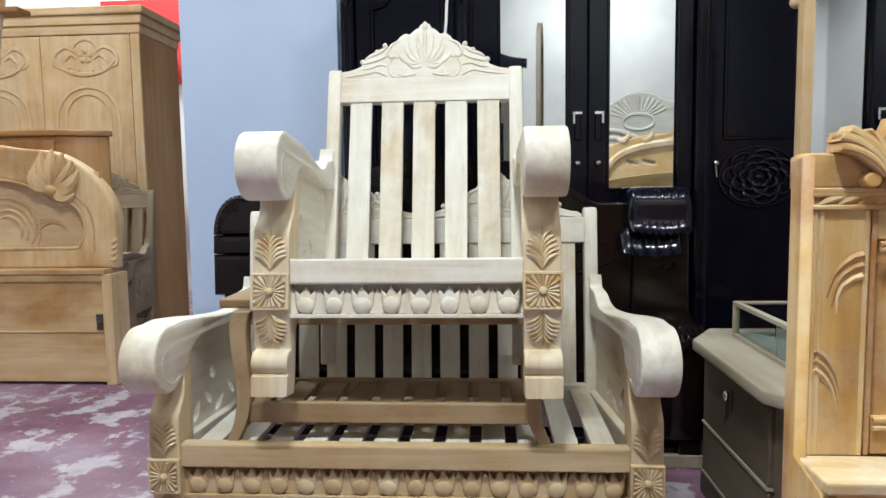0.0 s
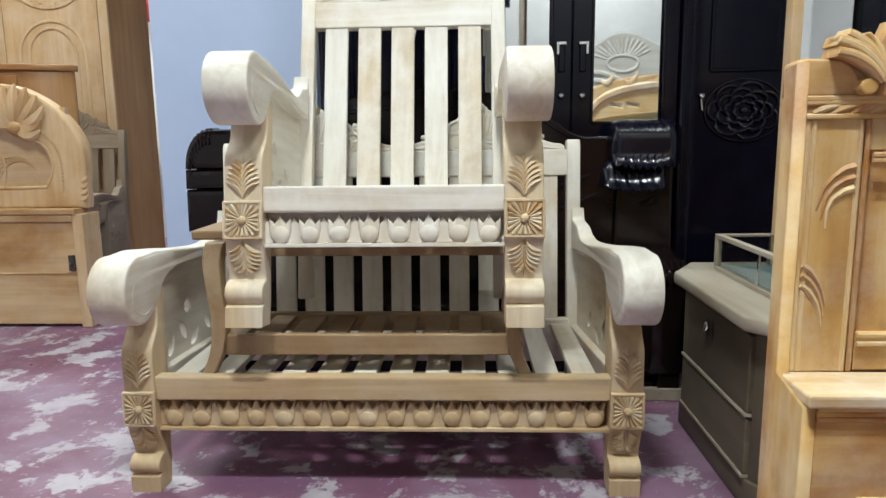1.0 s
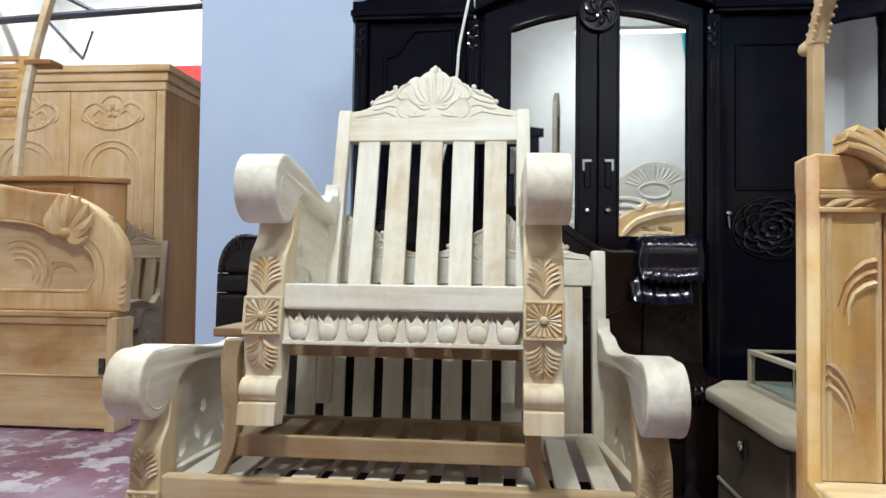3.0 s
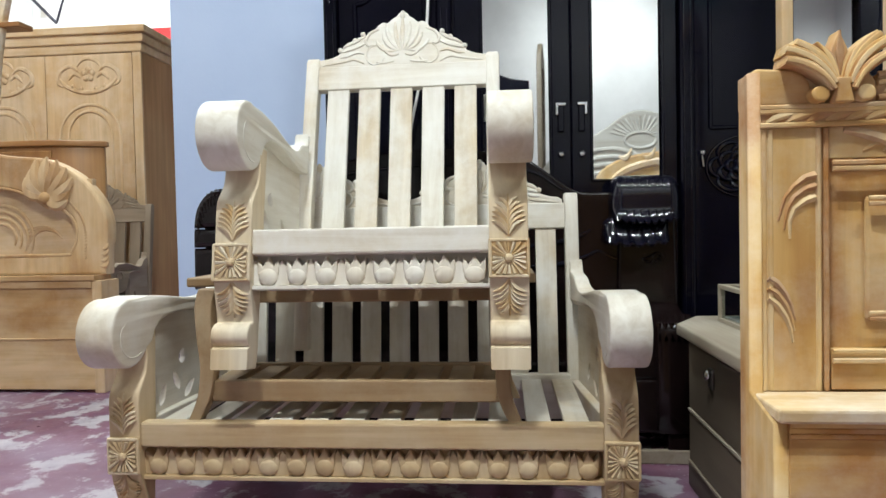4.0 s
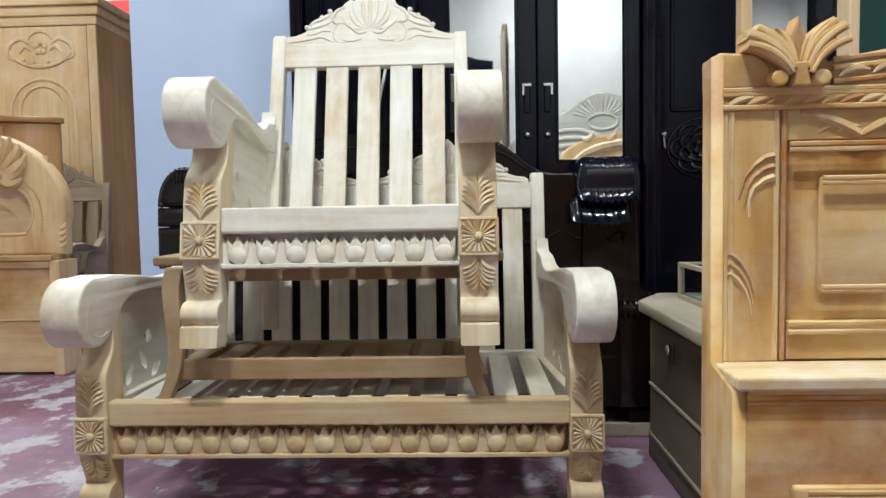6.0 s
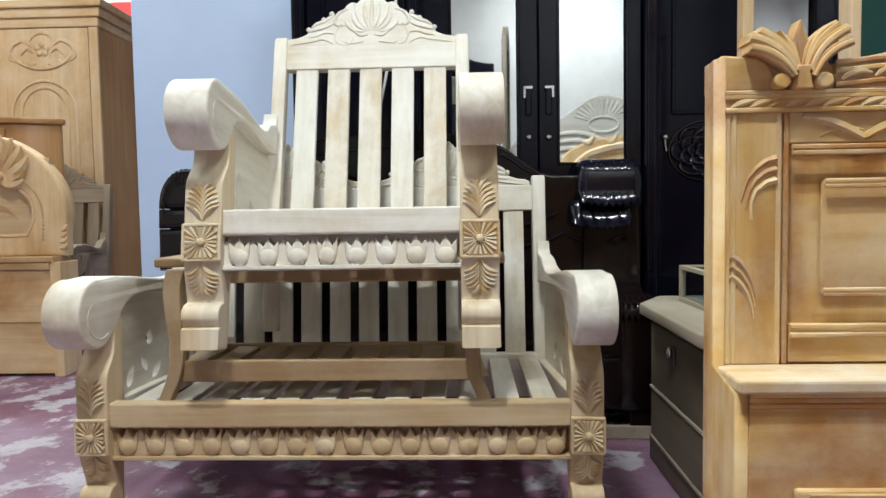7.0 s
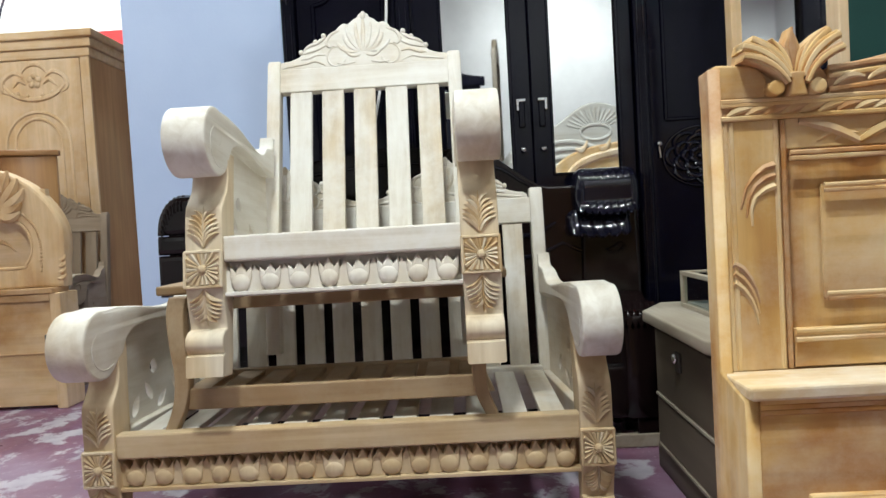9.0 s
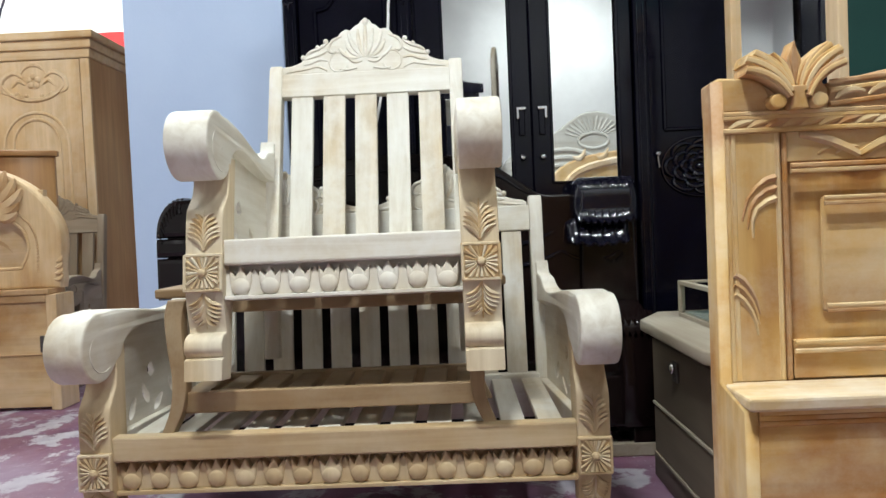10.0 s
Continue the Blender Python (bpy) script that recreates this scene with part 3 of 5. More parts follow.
def low_table():
    ob = thing("coffee_table", pose(0.435, 0.05, 0.331), "low brown wood table with bowed legs on the bench seat", "table")
    w, d, h = 0.455, 0.30, 0.397

    def swept(bm):
        for v in bm.verts:
            v.co.y += 0.11 * max(0.0, v.co.z / h) ** 1.5
        return bm

    part("tabletop", boxes((-w - 0.075, w + 0.06, 0.135, 0.395, h - 0.028, h), bevel=0.006), table_x, ob)
    part("frame_rail", swept(boxes((-w + 0.03, w - 0.03, 0.035, 0.055, h - 0.075, h - 0.03))), table_x, ob)
    part("frame_rail", boxes((-w + 0.03, w - 0.03, d - 0.02, d, h - 0.075, h - 0.03)), table_x, ob)
    for s in (-1, 1):
        for back in (0, 1):
            prof = smooth([(-0.016, h - 0.03), (-0.020, h - 0.08), (-0.002, h - 0.17), (0.016, 0.15), (0.014, 0.07), (-0.012, 0.0)], 5, False)
            prof = prof + [(x + 0.034 + 0.022 * (z / h), z) for x, z in prof[::-1]]
            bm = plate([[(s * (x - w) * -1 if s > 0 else x - w, z) for x, z in prof]], 0.045, 0.004, Matrix.Translation((0, d - 0.01 if back else 0.012, 0)) @ XZ)
            part("leg", bm if back else swept(bm), table_z, ob, smooth=True)
    part("shelf_rail", boxes((-w + 0.03, w - 0.03, 0.022, 0.044, 0.052, 0.112)), table_x, ob)
    part("shelf_rail", boxes((-w + 0.02, w - 0.02, d - 0.03, d - 0.008, 0.052, 0.112)), table_x, ob)
    for i in range(9):
        x = -w + 0.065 + i * 0.098
        part("shelf_slat", boxes((x - 0.034, x + 0.034, 0.044, d - 0.03, 0.09, 0.105), bevel=0.002), table_x, ob)


low_table()


# ---- black wardrobe ----
def black_wardrobe(m, label):
    """Three bays with an arched cornice; x from 0 to 1.88, front at y 0."""
    ob = thing("wardrobe", m, label, "wardrobe", "black wardrobes")
    W, S1, S2 = 1.88, 0.495, 1.42
    part("body", boxes((0.0, W, 0.03, 0.58, -0.0876, 1.80), bevel=0.006), black, ob)
    part("plinth", boxes((-0.012, W + 0.012, 0.0, 0.03, -0.0876, 0.09), bevel=0.004), black, ob)
    for a, b, h in ((-0.006, S1 - 0.005, 0.09), (S2 + 0.005, W + 0.03, 0.09)):
        c = (a + b) / 2
        top = smooth([(a, 1.86), (a + 0.05, 1.862), (c - 0.12, 1.90), (c, 1.86 + h), (c + 0.12, 1.90), (b - 0.05, 1.862), (b, 1.86)], 5, False)
        bm = plate([[(b, 1.78), (a, 1.78)] + top], 0.07, 0.01, Matrix.Translation((0, 0.0, 0)) @ XZ)
        part("cornice", bm, black, ob, smooth=True)
        bm = boxes((a - 0.005, b + 0.005, -0.045, 0.0, 1.795, 1.82), bevel=0.006)
        part("moulding", bm, black, ob)
    a, b, c = S1, S2, (S1 + S2) / 2
    top = smooth([(a, 1.90), (a + 0.06, 1.905), (c - 0.22, 2.03), (c, 2.07), (c + 0.22, 2.03), (b - 0.06, 1.905), (b, 1.90)], 6, False)
    low = smooth([(b, 1.80), (c + 0.22, 1.90), (c, 1.93), (c - 0.22, 1.90), (a, 1.80)], 6, False)
    part("arched_cornice", plate([top + low], 0.08, 0.012, Matrix.Translation((0, -0.01, 0)) @ XZ), black, ob, smooth=True)
    bm = bmesh.new()
    for off in (0.035, 0.075):
        ridge(bm, smooth([(a + 0.01, 1.82 + off), (c - 0.22, 1.915 + off), (c, 1.945 + off), (c + 0.22, 1.915 + off), (b - 0.01, 1.82 + off)], 6, False), 0.008, None, Matrix.Translation((0, -0.05, 0)) @ XZ)
    part("moulding", bm, black, ob, smooth=True)
    part("lintel", plate([[(a, 1.79), (b, 1.79)] + low], 0.02, 0.004, Matrix.Translation((0, 0.022, 0)) @ XZ), black, ob)
    for x in (0.03, S1 - 0.005, S2 + 0.005, W - 0.03):
        p = part("pilaster", boxes((x - 0.028, x + 0.028, -0.02, 0.032, 0.09, 1.785), bevel=0.01), black, ob)
        bm = bmesh.new()
        for k in range(5):
            ridge(bm, bent((x, 1.64 + 0.02 * k), (x + 0.018 * (-1) ** k, 1.67 + 0.02 * k), 0.3, 5), 0.004, 0.002, Matrix.Translation((0, -0.022, 0)) @ XZ, peak=0.008)
        for dx in (-0.012, 0.012):
            ridge(bm, [(x + dx, 0.2), (x + dx, 1.6)], 0.004, None, Matrix.Translation((0, -0.02, 0)) @ XZ)
        part("carving", bm, carved_black, p, smooth=True)
    # side doors
    for x0, x1, left in ((0.06, S1 - 0.035, True), (S2 + 0.035, W - 0.06, False)):
        door = part("door", boxes((x0, x1, 0.0, 0.028, 0.1, 1.775), bevel=0.005), black, ob)
        bm = bmesh.new()
        q = 0.07
        if left:
            shape = [(x0 + q, 1.02), (x0 + q, 1.60)] + smooth([(x0 + q, 1.635), (x0 + q + 0.05, 1.65), (x0 + q + 0.085, 1.70), (x0 + q + 0.12, 1.742)], 5, False) + [(x1 - 0.05, 1.742), (x1 - 0.05, 1.02), (x0 + q, 1.02)]
            ridge(bm, shape, 0.010, None, Matrix.Translation((0, 0.0, 0)) @ XZ)
            shape = [(x0 + q, 0.2), (x0 + q, 0.9), (x1 - 0.05, 0.9), (x1 - 0.05, 0.2), (x0 + q, 0.2)]
            ridge(bm, shape, 0.010, None, Matrix.Translation((0, 0.0, 0)) @ XZ)
            part("panel_moulding", bm, black, door, smooth=True)
        else:
            ridge(bm, [(x0 + 0.06, 1.1), (x0 + 0.06, 1.66), (x1 - 0.05, 1.66), (x1 - 0.05, 1.1), (x0 + 0.06, 1.1)], 0.009, None, XZ)
            part("panel_moulding", bm, black, door, smooth=True)
            bm = bmesh.new()
            cx, cz = (x0 + x1) / 2 + 0.01, 0.95
            ridge(bm, arc((cx, cz), 0.150, 0, 360, 30, 0.118), 0.005, None, Matrix.Translation((0, -0.003, 0)) @ XZ)
            for k in range(4):
                for q in range(7):
                    a = 51.4 * q + 23 * k
                    petal = [(cx + (0.138 - 0.032 * k) * g * math.cos(radians(a + u)), cz + (0.106 - 0.024 * k) * g * math.sin(radians(a + u))) for u, g in ((0, 0.82), (10, 0.95), (22, 1.0), (34, 0.98), (46, 0.90), (56, 0.76))]
                    ridge(bm, smooth(petal, 3, False), 0.003, 0.002, Matrix.Translation((0, -0.004 - 0.002 * k, 0)) @ XZ, peak=0.010)
            blob(bm, (cx, -0.008, cz), (0.016, 0.012, 0.013))
            pieces("oval_carving", bm, carved_black, door, "layered petal carving", smooth=True)
            bm = blob(bmesh.new(), (x0 + 0.025, -0.02, 1.005), (0.012, 0.012, 0.012))
            ridge(bm, [(x0 + 0.025, 0.995, 0.01), (x0 + 0.03, 0.95, 0.012)], 0.005, None, XZ)
            part("key", bm, chrome, door, "chrome key in its lock", smooth=True)
    # middle doors with mirrors
    mid = c + 0.025
    for x0, x1, mx0, mx1, s in ((S1 + 0.035, mid - 0.002, S1 + 0.14, mid - 0.078, 1), (mid + 0.002, S2 - 0.035, mid + 0.078, S2 - 0.088, -1)):
        hi, lo = (1.80, 1.735) if s < 0 else (1.735, 1.80)
        mt = smooth([(mx1, lo), ((mx0 + mx1) / 2, (lo + hi) / 2 + 0.008), (mx0, hi)], 5, False)
        hole = [(mx0, 0.908), (mx1, 0.908)] + mt
        o_hi, o_lo = (1.90, 1.80) if s < 0 else (1.80, 1.90)
        frame_out = [(x0, 0.1), (x1, 0.1)] + smooth([(x1, o_lo), ((x0 + x1) / 2, (o_lo + o_hi) / 2 + 0.015), (x0, o_hi)], 5, False)
        door = part("mirror_door", plate([frame_out, hole], 0.03, 0.004, Matrix.Translation((0, -0.005, 0)) @ XZ), black, ob)
        part("mirror", plate([[(mx0 - 0.004, 0.904), (mx1 + 0.004, 0.904)] + [(x, z + 0.004) for x, z in mt]], 0.006, 0.001, Matrix.Translation((0, 0.006, 0)) @ XZ), mirror_glass, door, "tall arched mirror")
        bm = ridge(bmesh.new(), hole + hole[:1], 0.006, None, Matrix.Translation((0, -0.02, 0)) @ XZ)
        part("mirror_bead", bm, black, door, smooth=True)
        bm = ridge(bmesh.new(), [(x0 + 0.06, 0.2), (x0 + 0.06, 0.8), (x1 - 0.06, 0.8), (x1 - 0.06, 0.2), (x0 + 0.06, 0.2)], 0.009, None, Matrix.Translation((0, -0.02, 0)) @ XZ)
        part("panel_moulding", bm, black, door, smooth=True)
        hx = mid - 0.04 * s
        part("pull", boxes((hx - 0.012, hx + 0.012, -0.034, -0.018, 1.10, 1.205), bevel=0.004), black, door)
        bm = boxes((hx - 0.016, hx + 0.016, -0.038, -0.020, 1.20, 1.212), (hx - 0.016 * s - 0.005, hx - 0.016 * s + 0.005, -0.038, -0.020, 1.165, 1.212), bevel=0.002)
        part("handle", bm, chrome, door, "chrome handle")
        part("knob", blob(bmesh.new(), (hx, -0.032, 1.012), (0.013, 0.013, 0.013)), chrome, door, "round chrome knob", smooth=True)
    bm = bmesh.new()
    bmesh.ops.create_cone(bm, cap_ends=True, segments=28, radius1=0.078, radius2=0.078, depth=0.02, matrix=Matrix.Translation((mid, -0.03, 1.79)) @ Matrix.Rotation(math.pi / 2, 4, 'X'))
    ridge(bm, arc((mid, 1.79), 0.072, 0, 360, 26), 0.006, None, Matrix.Translation((0, -0.04, 0)) @ XZ)
    for k in range(7):
        a = radians(51.4 * k)
        ridge(bm, bent((mid, 1.79), (mid + 0.062 * math.cos(a), 1.79 + 0.062 * math.sin(a)), 0.3, 6), 0.004, 0.003, Matrix.Translation((0, -0.04, 0)) @ XZ, peak=0.012)
    part("disc_carving", bm, carved_black, ob, "round carved flower between the mirror doors", smooth=True)
    return ob


ward = black_wardrobe(pose(0.117, 1.06, 0.092) @ Matrix.Diagonal((1.0445, 1, 1.05, 1)), "black lacquered wardrobe with arched cornice and two mirror doors")


# ---- dark carved sofa ----
def shell_flap(x0, x1, rows, flutes=8):
    """A rolled flap swept along x: rows (y, z, depth of fluting, sag) from the back over the top to the scalloped lip."""
    bm = bmesh.new()
    nu = flutes * 8
    cols = []
    for i in range(nu + 1):
        t = i / nu
        f = (0.5 + 0.5 * math.cos(2 * math.pi * flutes * t)) ** 2
        e = max(0.0, 1 - 7 * min(t, 1 - t)) ** 2
        cols.append([bm.verts.new((x0 + (x1 - x0) * t, y * (1 - 0.35 * e) + deep * f, z - sag * (1 - f) - 0.022 * e * (z > rows[-1][1] + 0.05) - 0.012 * math.sin(math.pi * t) * (sag > 0))) for y, z, deep, sag in rows])
    n = len(rows)
    for p, q in zip(cols, cols[1:]):
        for k in range(n):
            bm.faces.new((p[k], p[(k + 1) % n], q[(k + 1) % n], q[k]))
    bm.faces.new(cols[0])
    bm.faces.new(cols[-1][::-1])
    bmesh.ops.recalc_face_normals(bm, faces=bm.faces)
    return bm


def dark_sofa():
    ob = thing("sofa", pose(0.576, 0.925, 0) @ Matrix.Diagonal((1, 1, 1.12, 1)), "glossy dark lacquered sofa with fluted shell-carved ears", "sofa")
    top = smooth([(-0.80, 0.885), (-0.68, 0.886), (-0.58, 0.892), (-0.48, 0.95), (-0.36, 1.02), (-0.2, 1.045), (0, 1.06), (0.2, 1.045), (0.36, 1.02), (0.48, 0.95), (0.58, 0.892), (0.68, 0.886), (0.80, 0.885)], 5, False)
    part("backrest", plate([[(0.9, 0.3), (0.9, 0.80)] + top[::-1] + [(-0.9, 0.80), (-0.9, 0.3)]], 0.05, 0.008, Matrix.Translation((0, 0.045, 0)) @ XZ), sofa_black, ob, smooth=True)
    bm = bmesh.new()
    M = Matrix.Translation((0, 0.018, 0)) @ XZ
    for s in (-1, 1):
        ridge(bm, [(s * x, z) for x, z in smooth([(0.86, 0.635), (0.80, 0.638), (0.72, 0.652), (0.655, 0.682)], 5, False)], 0.003, 0.003, M, peak=0.007)
        ridge(bm, [(s * x, z) for x, z in smooth([(0.655, 0.682), (0.59, 0.655), (0.50, 0.635), (0.36, 0.630), (0.2, 0.635)], 5, False)], 0.003, 0.003, M, peak=0.008)
        ridge(bm, [(s * x, z) for x, z in smooth([(0.63, 0.755), (0.57, 0.728), (0.48, 0.71), (0.34, 0.70)], 5, False)], 0.003, 0.003, M, peak=0.008)
        ridge(bm, [(s * x, z) for x, z in smooth([(0.58, 0.87), (0.50, 0.91), (0.40, 0.965), (0.2, 0.99), (0.0, 1.0)], 5, False)], 0.003, 0.003, M, peak=0.006)
    pieces("back_rib", bm, carved_black, ob, "raised sweeping line", smooth=True)
    for s in (-1, 1):
        ear = part("ear", plate([[(s * x, z) for x, z in smooth([(0.74, 0.1), (0.74, 0.84), (0.80, 0.90), (0.90, 0.905), (0.935, 0.86), (0.95, 0.7), (0.94, 0.1)], 4)]], 0.07, 0.01, Matrix.Translation((0, 0.03, 0)) @ XZ), sofa_black, ob, smooth=True)
        if s < 0:
            for k, (zt, zb, out) in enumerate(((0.925, 0.782, 0.052), (0.785, 0.712, 0.056), (0.715, 0.56, 0.060))):
                cap = [(0.74, zb + 0.006), (0.74, zt)] + (arc((0.86, 0.80), 0.095 + out / 5, 90, 8, 8, 0.125) if k == 0 else [(0.965, zt)]) + [(0.968, zb + 0.006)]
                part("shell_flap", plate([[(s * x, z) for x, z in cap]], 0.10, 0.018, Matrix.Translation((0, 0.035 - out, 0)) @ XZ), sofa_black, ear, "rounded lobe with a thin lip", smooth=True)
            bm = bmesh.new()
            for k in range(9):
                a = radians(8 + k * 10.5)
                x, z = 0.86 + 0.098 * math.cos(a), 0.80 + 0.122 * math.sin(a)
                ridge(bm, [(s * x, 0.03, z), (s * x, -0.045, z), (s * (x - 0.012 * math.cos(a)), -0.068, z - 0.02), (s * (x - 0.02 * math.cos(a)), -0.07, z - 0.05)], 0.010, 0.004, sides=8)
            pieces("flute", bm, sofa_black, ear, smooth=True)
        else:
            upper = [(0.055, 0.905, 0.004, 0), (0.045, 0.930, 0.006, 0), (0.015, 0.942, 0.008, 0), (-0.02, 0.938, 0.010, 0), (-0.042, 0.924, 0.010, 0), (-0.052, 0.912, 0.004, 0), (-0.056, 0.904, 0, 0), (-0.060, 0.890, 0, 0), (-0.061, 0.860, 0, 0), (-0.057, 0.830, 0, 0), (-0.058, 0.822, 0, 0), (-0.064, 0.812, 0.004, 0.002), (-0.078, 0.803, 0.010, 0.006), (-0.086, 0.796, 0.006, 0.008), (-0.080, 0.789, 0.004, 0.008), (-0.05, 0.790, 0, 0), (0.02, 0.82, 0, 0)]
            lower = [(0.03, 0.80, 0, 0), (-0.03, 0.795, 0, 0), (-0.046, 0.775, 0.002, 0), (-0.052, 0.755, 0.006, 0.002), (-0.070, 0.735, 0.012, 0.006), (-0.086, 0.722, 0.006, 0.010), (-0.080, 0.714, 0.004, 0.010), (-0.05, 0.716, 0, 0), (0.02, 0.74, 0, 0)]
            part("shell_flap", shell_flap(0.705, 0.952, upper, 9), carved_black, ear, "rolled flap with a fluted top and scalloped lip", smooth=True)
            part("shell_flap", shell_flap(0.675, 0.915, lower, 5), carved_black, ear, "small flap with a scalloped lip", smooth=True)
            bm = bmesh.new()
            for k in range(6):
                a = radians(200 + 28 * k)
                ridge(bm, bent((0.86, 0.665), (0.86 + 0.045 * math.cos(a), 0.665 + 0.035 * math.sin(a)), 0.2, 5), 0.003, 0.002, Matrix.Translation((0, -0.006, 0)) @ XZ, peak=0.007)
            pieces("leaf_carving", bm, sofa_black, ear, smooth=True)
        part("arm", plate([smooth([(-0.24, 0.1), (-0.25, 0.40), (-0.20, 0.47), (-0.1, 0.475), (0.03, 0.47), (0.03, 0.1)], 4)], 0.13, 0.012, Matrix.Translation((s * 0.885, 0, 0)) @ YZ), sofa_black, ob, smooth=True)
        bm = bmesh.new()
        for k in range(6):
            x = s * (0.83 + 0.022 * k)
            ridge(bm, [(x, -0.2, 0.47), (x, -0.235, 0.45), (x, -0.25, 0.40)], 0.011, 0.008, sides=8)
        pieces("arm_flute", bm, sofa_black, ob, smooth=True)
    part("seat", boxes((-0.84, 0.84, -0.22, 0.03, 0.27, 0.33), bevel=0.012), sofa_black, ob)
    part("front_rail", boxes((-0.84, 0.84, -0.235, -0.20, 0.10, 0.27), bevel=0.01), sofa_black, ob)
    for s in (-1, 1):
        part("foot", boxes((s * 0.9 - 0.04, s * 0.9 + 0.04, -0.23, -0.15, 0.0, 0.1)), sofa_black, ob)
        part("foot", boxes((s * 0.9 - 0.04, s * 0.9 + 0.04, -0.03, 0.05, 0.0, 0.1)), sofa_black, ob)


dark_sofa()


# ---- carved headboard on the right ----
def teak_headboard():
    """Bed headboard with a box base: x from 0 to 1.5, upper face at y 0, base front at y -0.15."""
    ob = thing("bed_headboard", pose(1.252, -0.632, 0) @ Matrix.Diagonal((1, 0.62, 0.912, 1)), "orange-yellow raw teak headboard with carved leaf crest and box base", "headboard")
    W = 1.5
    for x0, x1 in ((0.0, 0.022), (W - 0.022, W)):
        part("side_board", plate([[(-0.165, 0.0), (0.06, 0.0), (0.06, 1.2), (-0.004, 1.205), (-0.008, 0.645), (-0.165, 0.618)]], 0.022, 0.003, Matrix.Translation(((x0 + x1) / 2, 0, 0)) @ YZ), teak_z, ob)
    part("back_board", boxes((0.022, W - 0.022, 0.02, 0.055, 0.02, 1.15), bevel=0.003), teak_z, ob)
    part("stile", boxes((0.022, 0.116, 0.0, 0.02, 0.642, 1.108), bevel=0.003), teak_z, ob)
    part("stile", boxes((W - 0.116, W - 0.022, 0.0, 0.02, 0.642, 1.108), bevel=0.003), teak_z, ob)
    for mir in (0, 1):
        F = (Matrix.Translation((W, 0, 0)) @ Matrix.Diagonal((-1, 1, 1, 1)) if mir else Matrix()) @ XZ
        bm = bmesh.new()
        for x in (0.026, 0.036, 0.110, 0.122):
            ridge(bm, [(x, 0.645), (x, 1.105)], 0.0045, None, F)
        pieces("stile_bead", bm, teak_z, ob)
        bm = bmesh.new()
        for k in range(3):
            ridge(bm, [(0.106, 1.024 - 0.019 * k), (0.090, 1.020 - 0.020 * k), (0.073, 1.006 - 0.020 * k), (0.058 + 0.004 * k, 0.985 - 0.020 * k), (0.048 + 0.009 * k, 0.945 - 0.016 * k)], 0.0075, 0.002, F, 4, 1.1)
            ridge(bm, [(0.032, 0.845 - 0.018 * k), (0.046, 0.835 - 0.019 * k), (0.059, 0.816 - 0.02 * k), (0.068 - 0.001 * k, 0.795 - 0.02 * k), (0.074 - 0.002 * k, 0.770 - 0.02 * k)], 0.0075, 0.002, F, 4, 1.1)
        pieces("carved_arc", bm, teak_z, ob, "carved arc rib", smooth=True)
    # rope band
    part("rope_band", boxes((0.022, W - 0.022, -0.004, 0.02, 1.109, 1.146), bevel=0.002), teak_x, ob)
    bm = bmesh.new()
    for z in (1.112, 1.143, 1.136):
        ridge(bm, [(0.02, z), (W - 0.02, z)], 0.005, None, Matrix.Translation((0, -0.005, 0)) @ XZ)
    for k in range(48):
        x = 0.03 + k * 0.0302
        ridge(bm, bent((x, 1.117), (x + 0.048, 1.132), 0.08, 4), 0.003, 0.003, Matrix.Translation((0, -0.004, 0)) @ XZ, 5, 0.9, peak=0.0075)
    pieces("rope_strand", bm, teak_x, ob, smooth=True)
    # head blocks, crest and leaf-topped rail
    for mir in (0, 1):
        F = Matrix.Translation((W, 0, 0)) @ Matrix.Diagonal((-1, 1, 1, 1)) if mir else Matrix()
        bm = plate([[(0.004, 1.147), (0.102, 1.147), (0.102, 1.165), (0.097, 1.185), (0.088, 1.199), (0.072, 1.208), (0.016, 1.212), (0.004, 1.204)]], 0.085, 0.004, F @ Matrix.Translation((0, 0.042, 0)) @ XZ)
        part("corner_block", bm, teak_x, ob)
        cx, cz = 0.140, 1.146
        part("crest_board", plate([arc((cx, cz + 0.004), 0.070, 0, 180, 24, 0.072)], 0.05, 0.004, F @ Matrix.Translation((0, 0.034, 0)) @ XZ), teak_z, ob, "board behind the leaf carving")
        blades = [((0, 0.048), (0, 0.126), 0.0, 0.003, 0.014, 0.0, 0.010)]
        for s in (-1, 1):
            blades += [((s * 0.005, 0.044), (s * 0.036, 0.106), s * 0.07, 0.005, 0.009, 0.002, 0.016),
                       ((s * 0.009, 0.040), (0.058 if s > 0 else -0.070, 0.116 if s > 0 else 0.106), s * 0.10, 0.006, 0.010, 0.008, 0.024),
                       ((s * 0.011, 0.032), (0.072 if s > 0 else -0.086, 0.106 if s > 0 else 0.094), s * 0.12, 0.006, 0.0095, 0.009, 0.032),
                       ((s * 0.015, 0.022), (0.076 if s > 0 else -0.088, 0.082 if s > 0 else 0.074), s * 0.13, 0.005, 0.0085, 0.008, 0.040)]
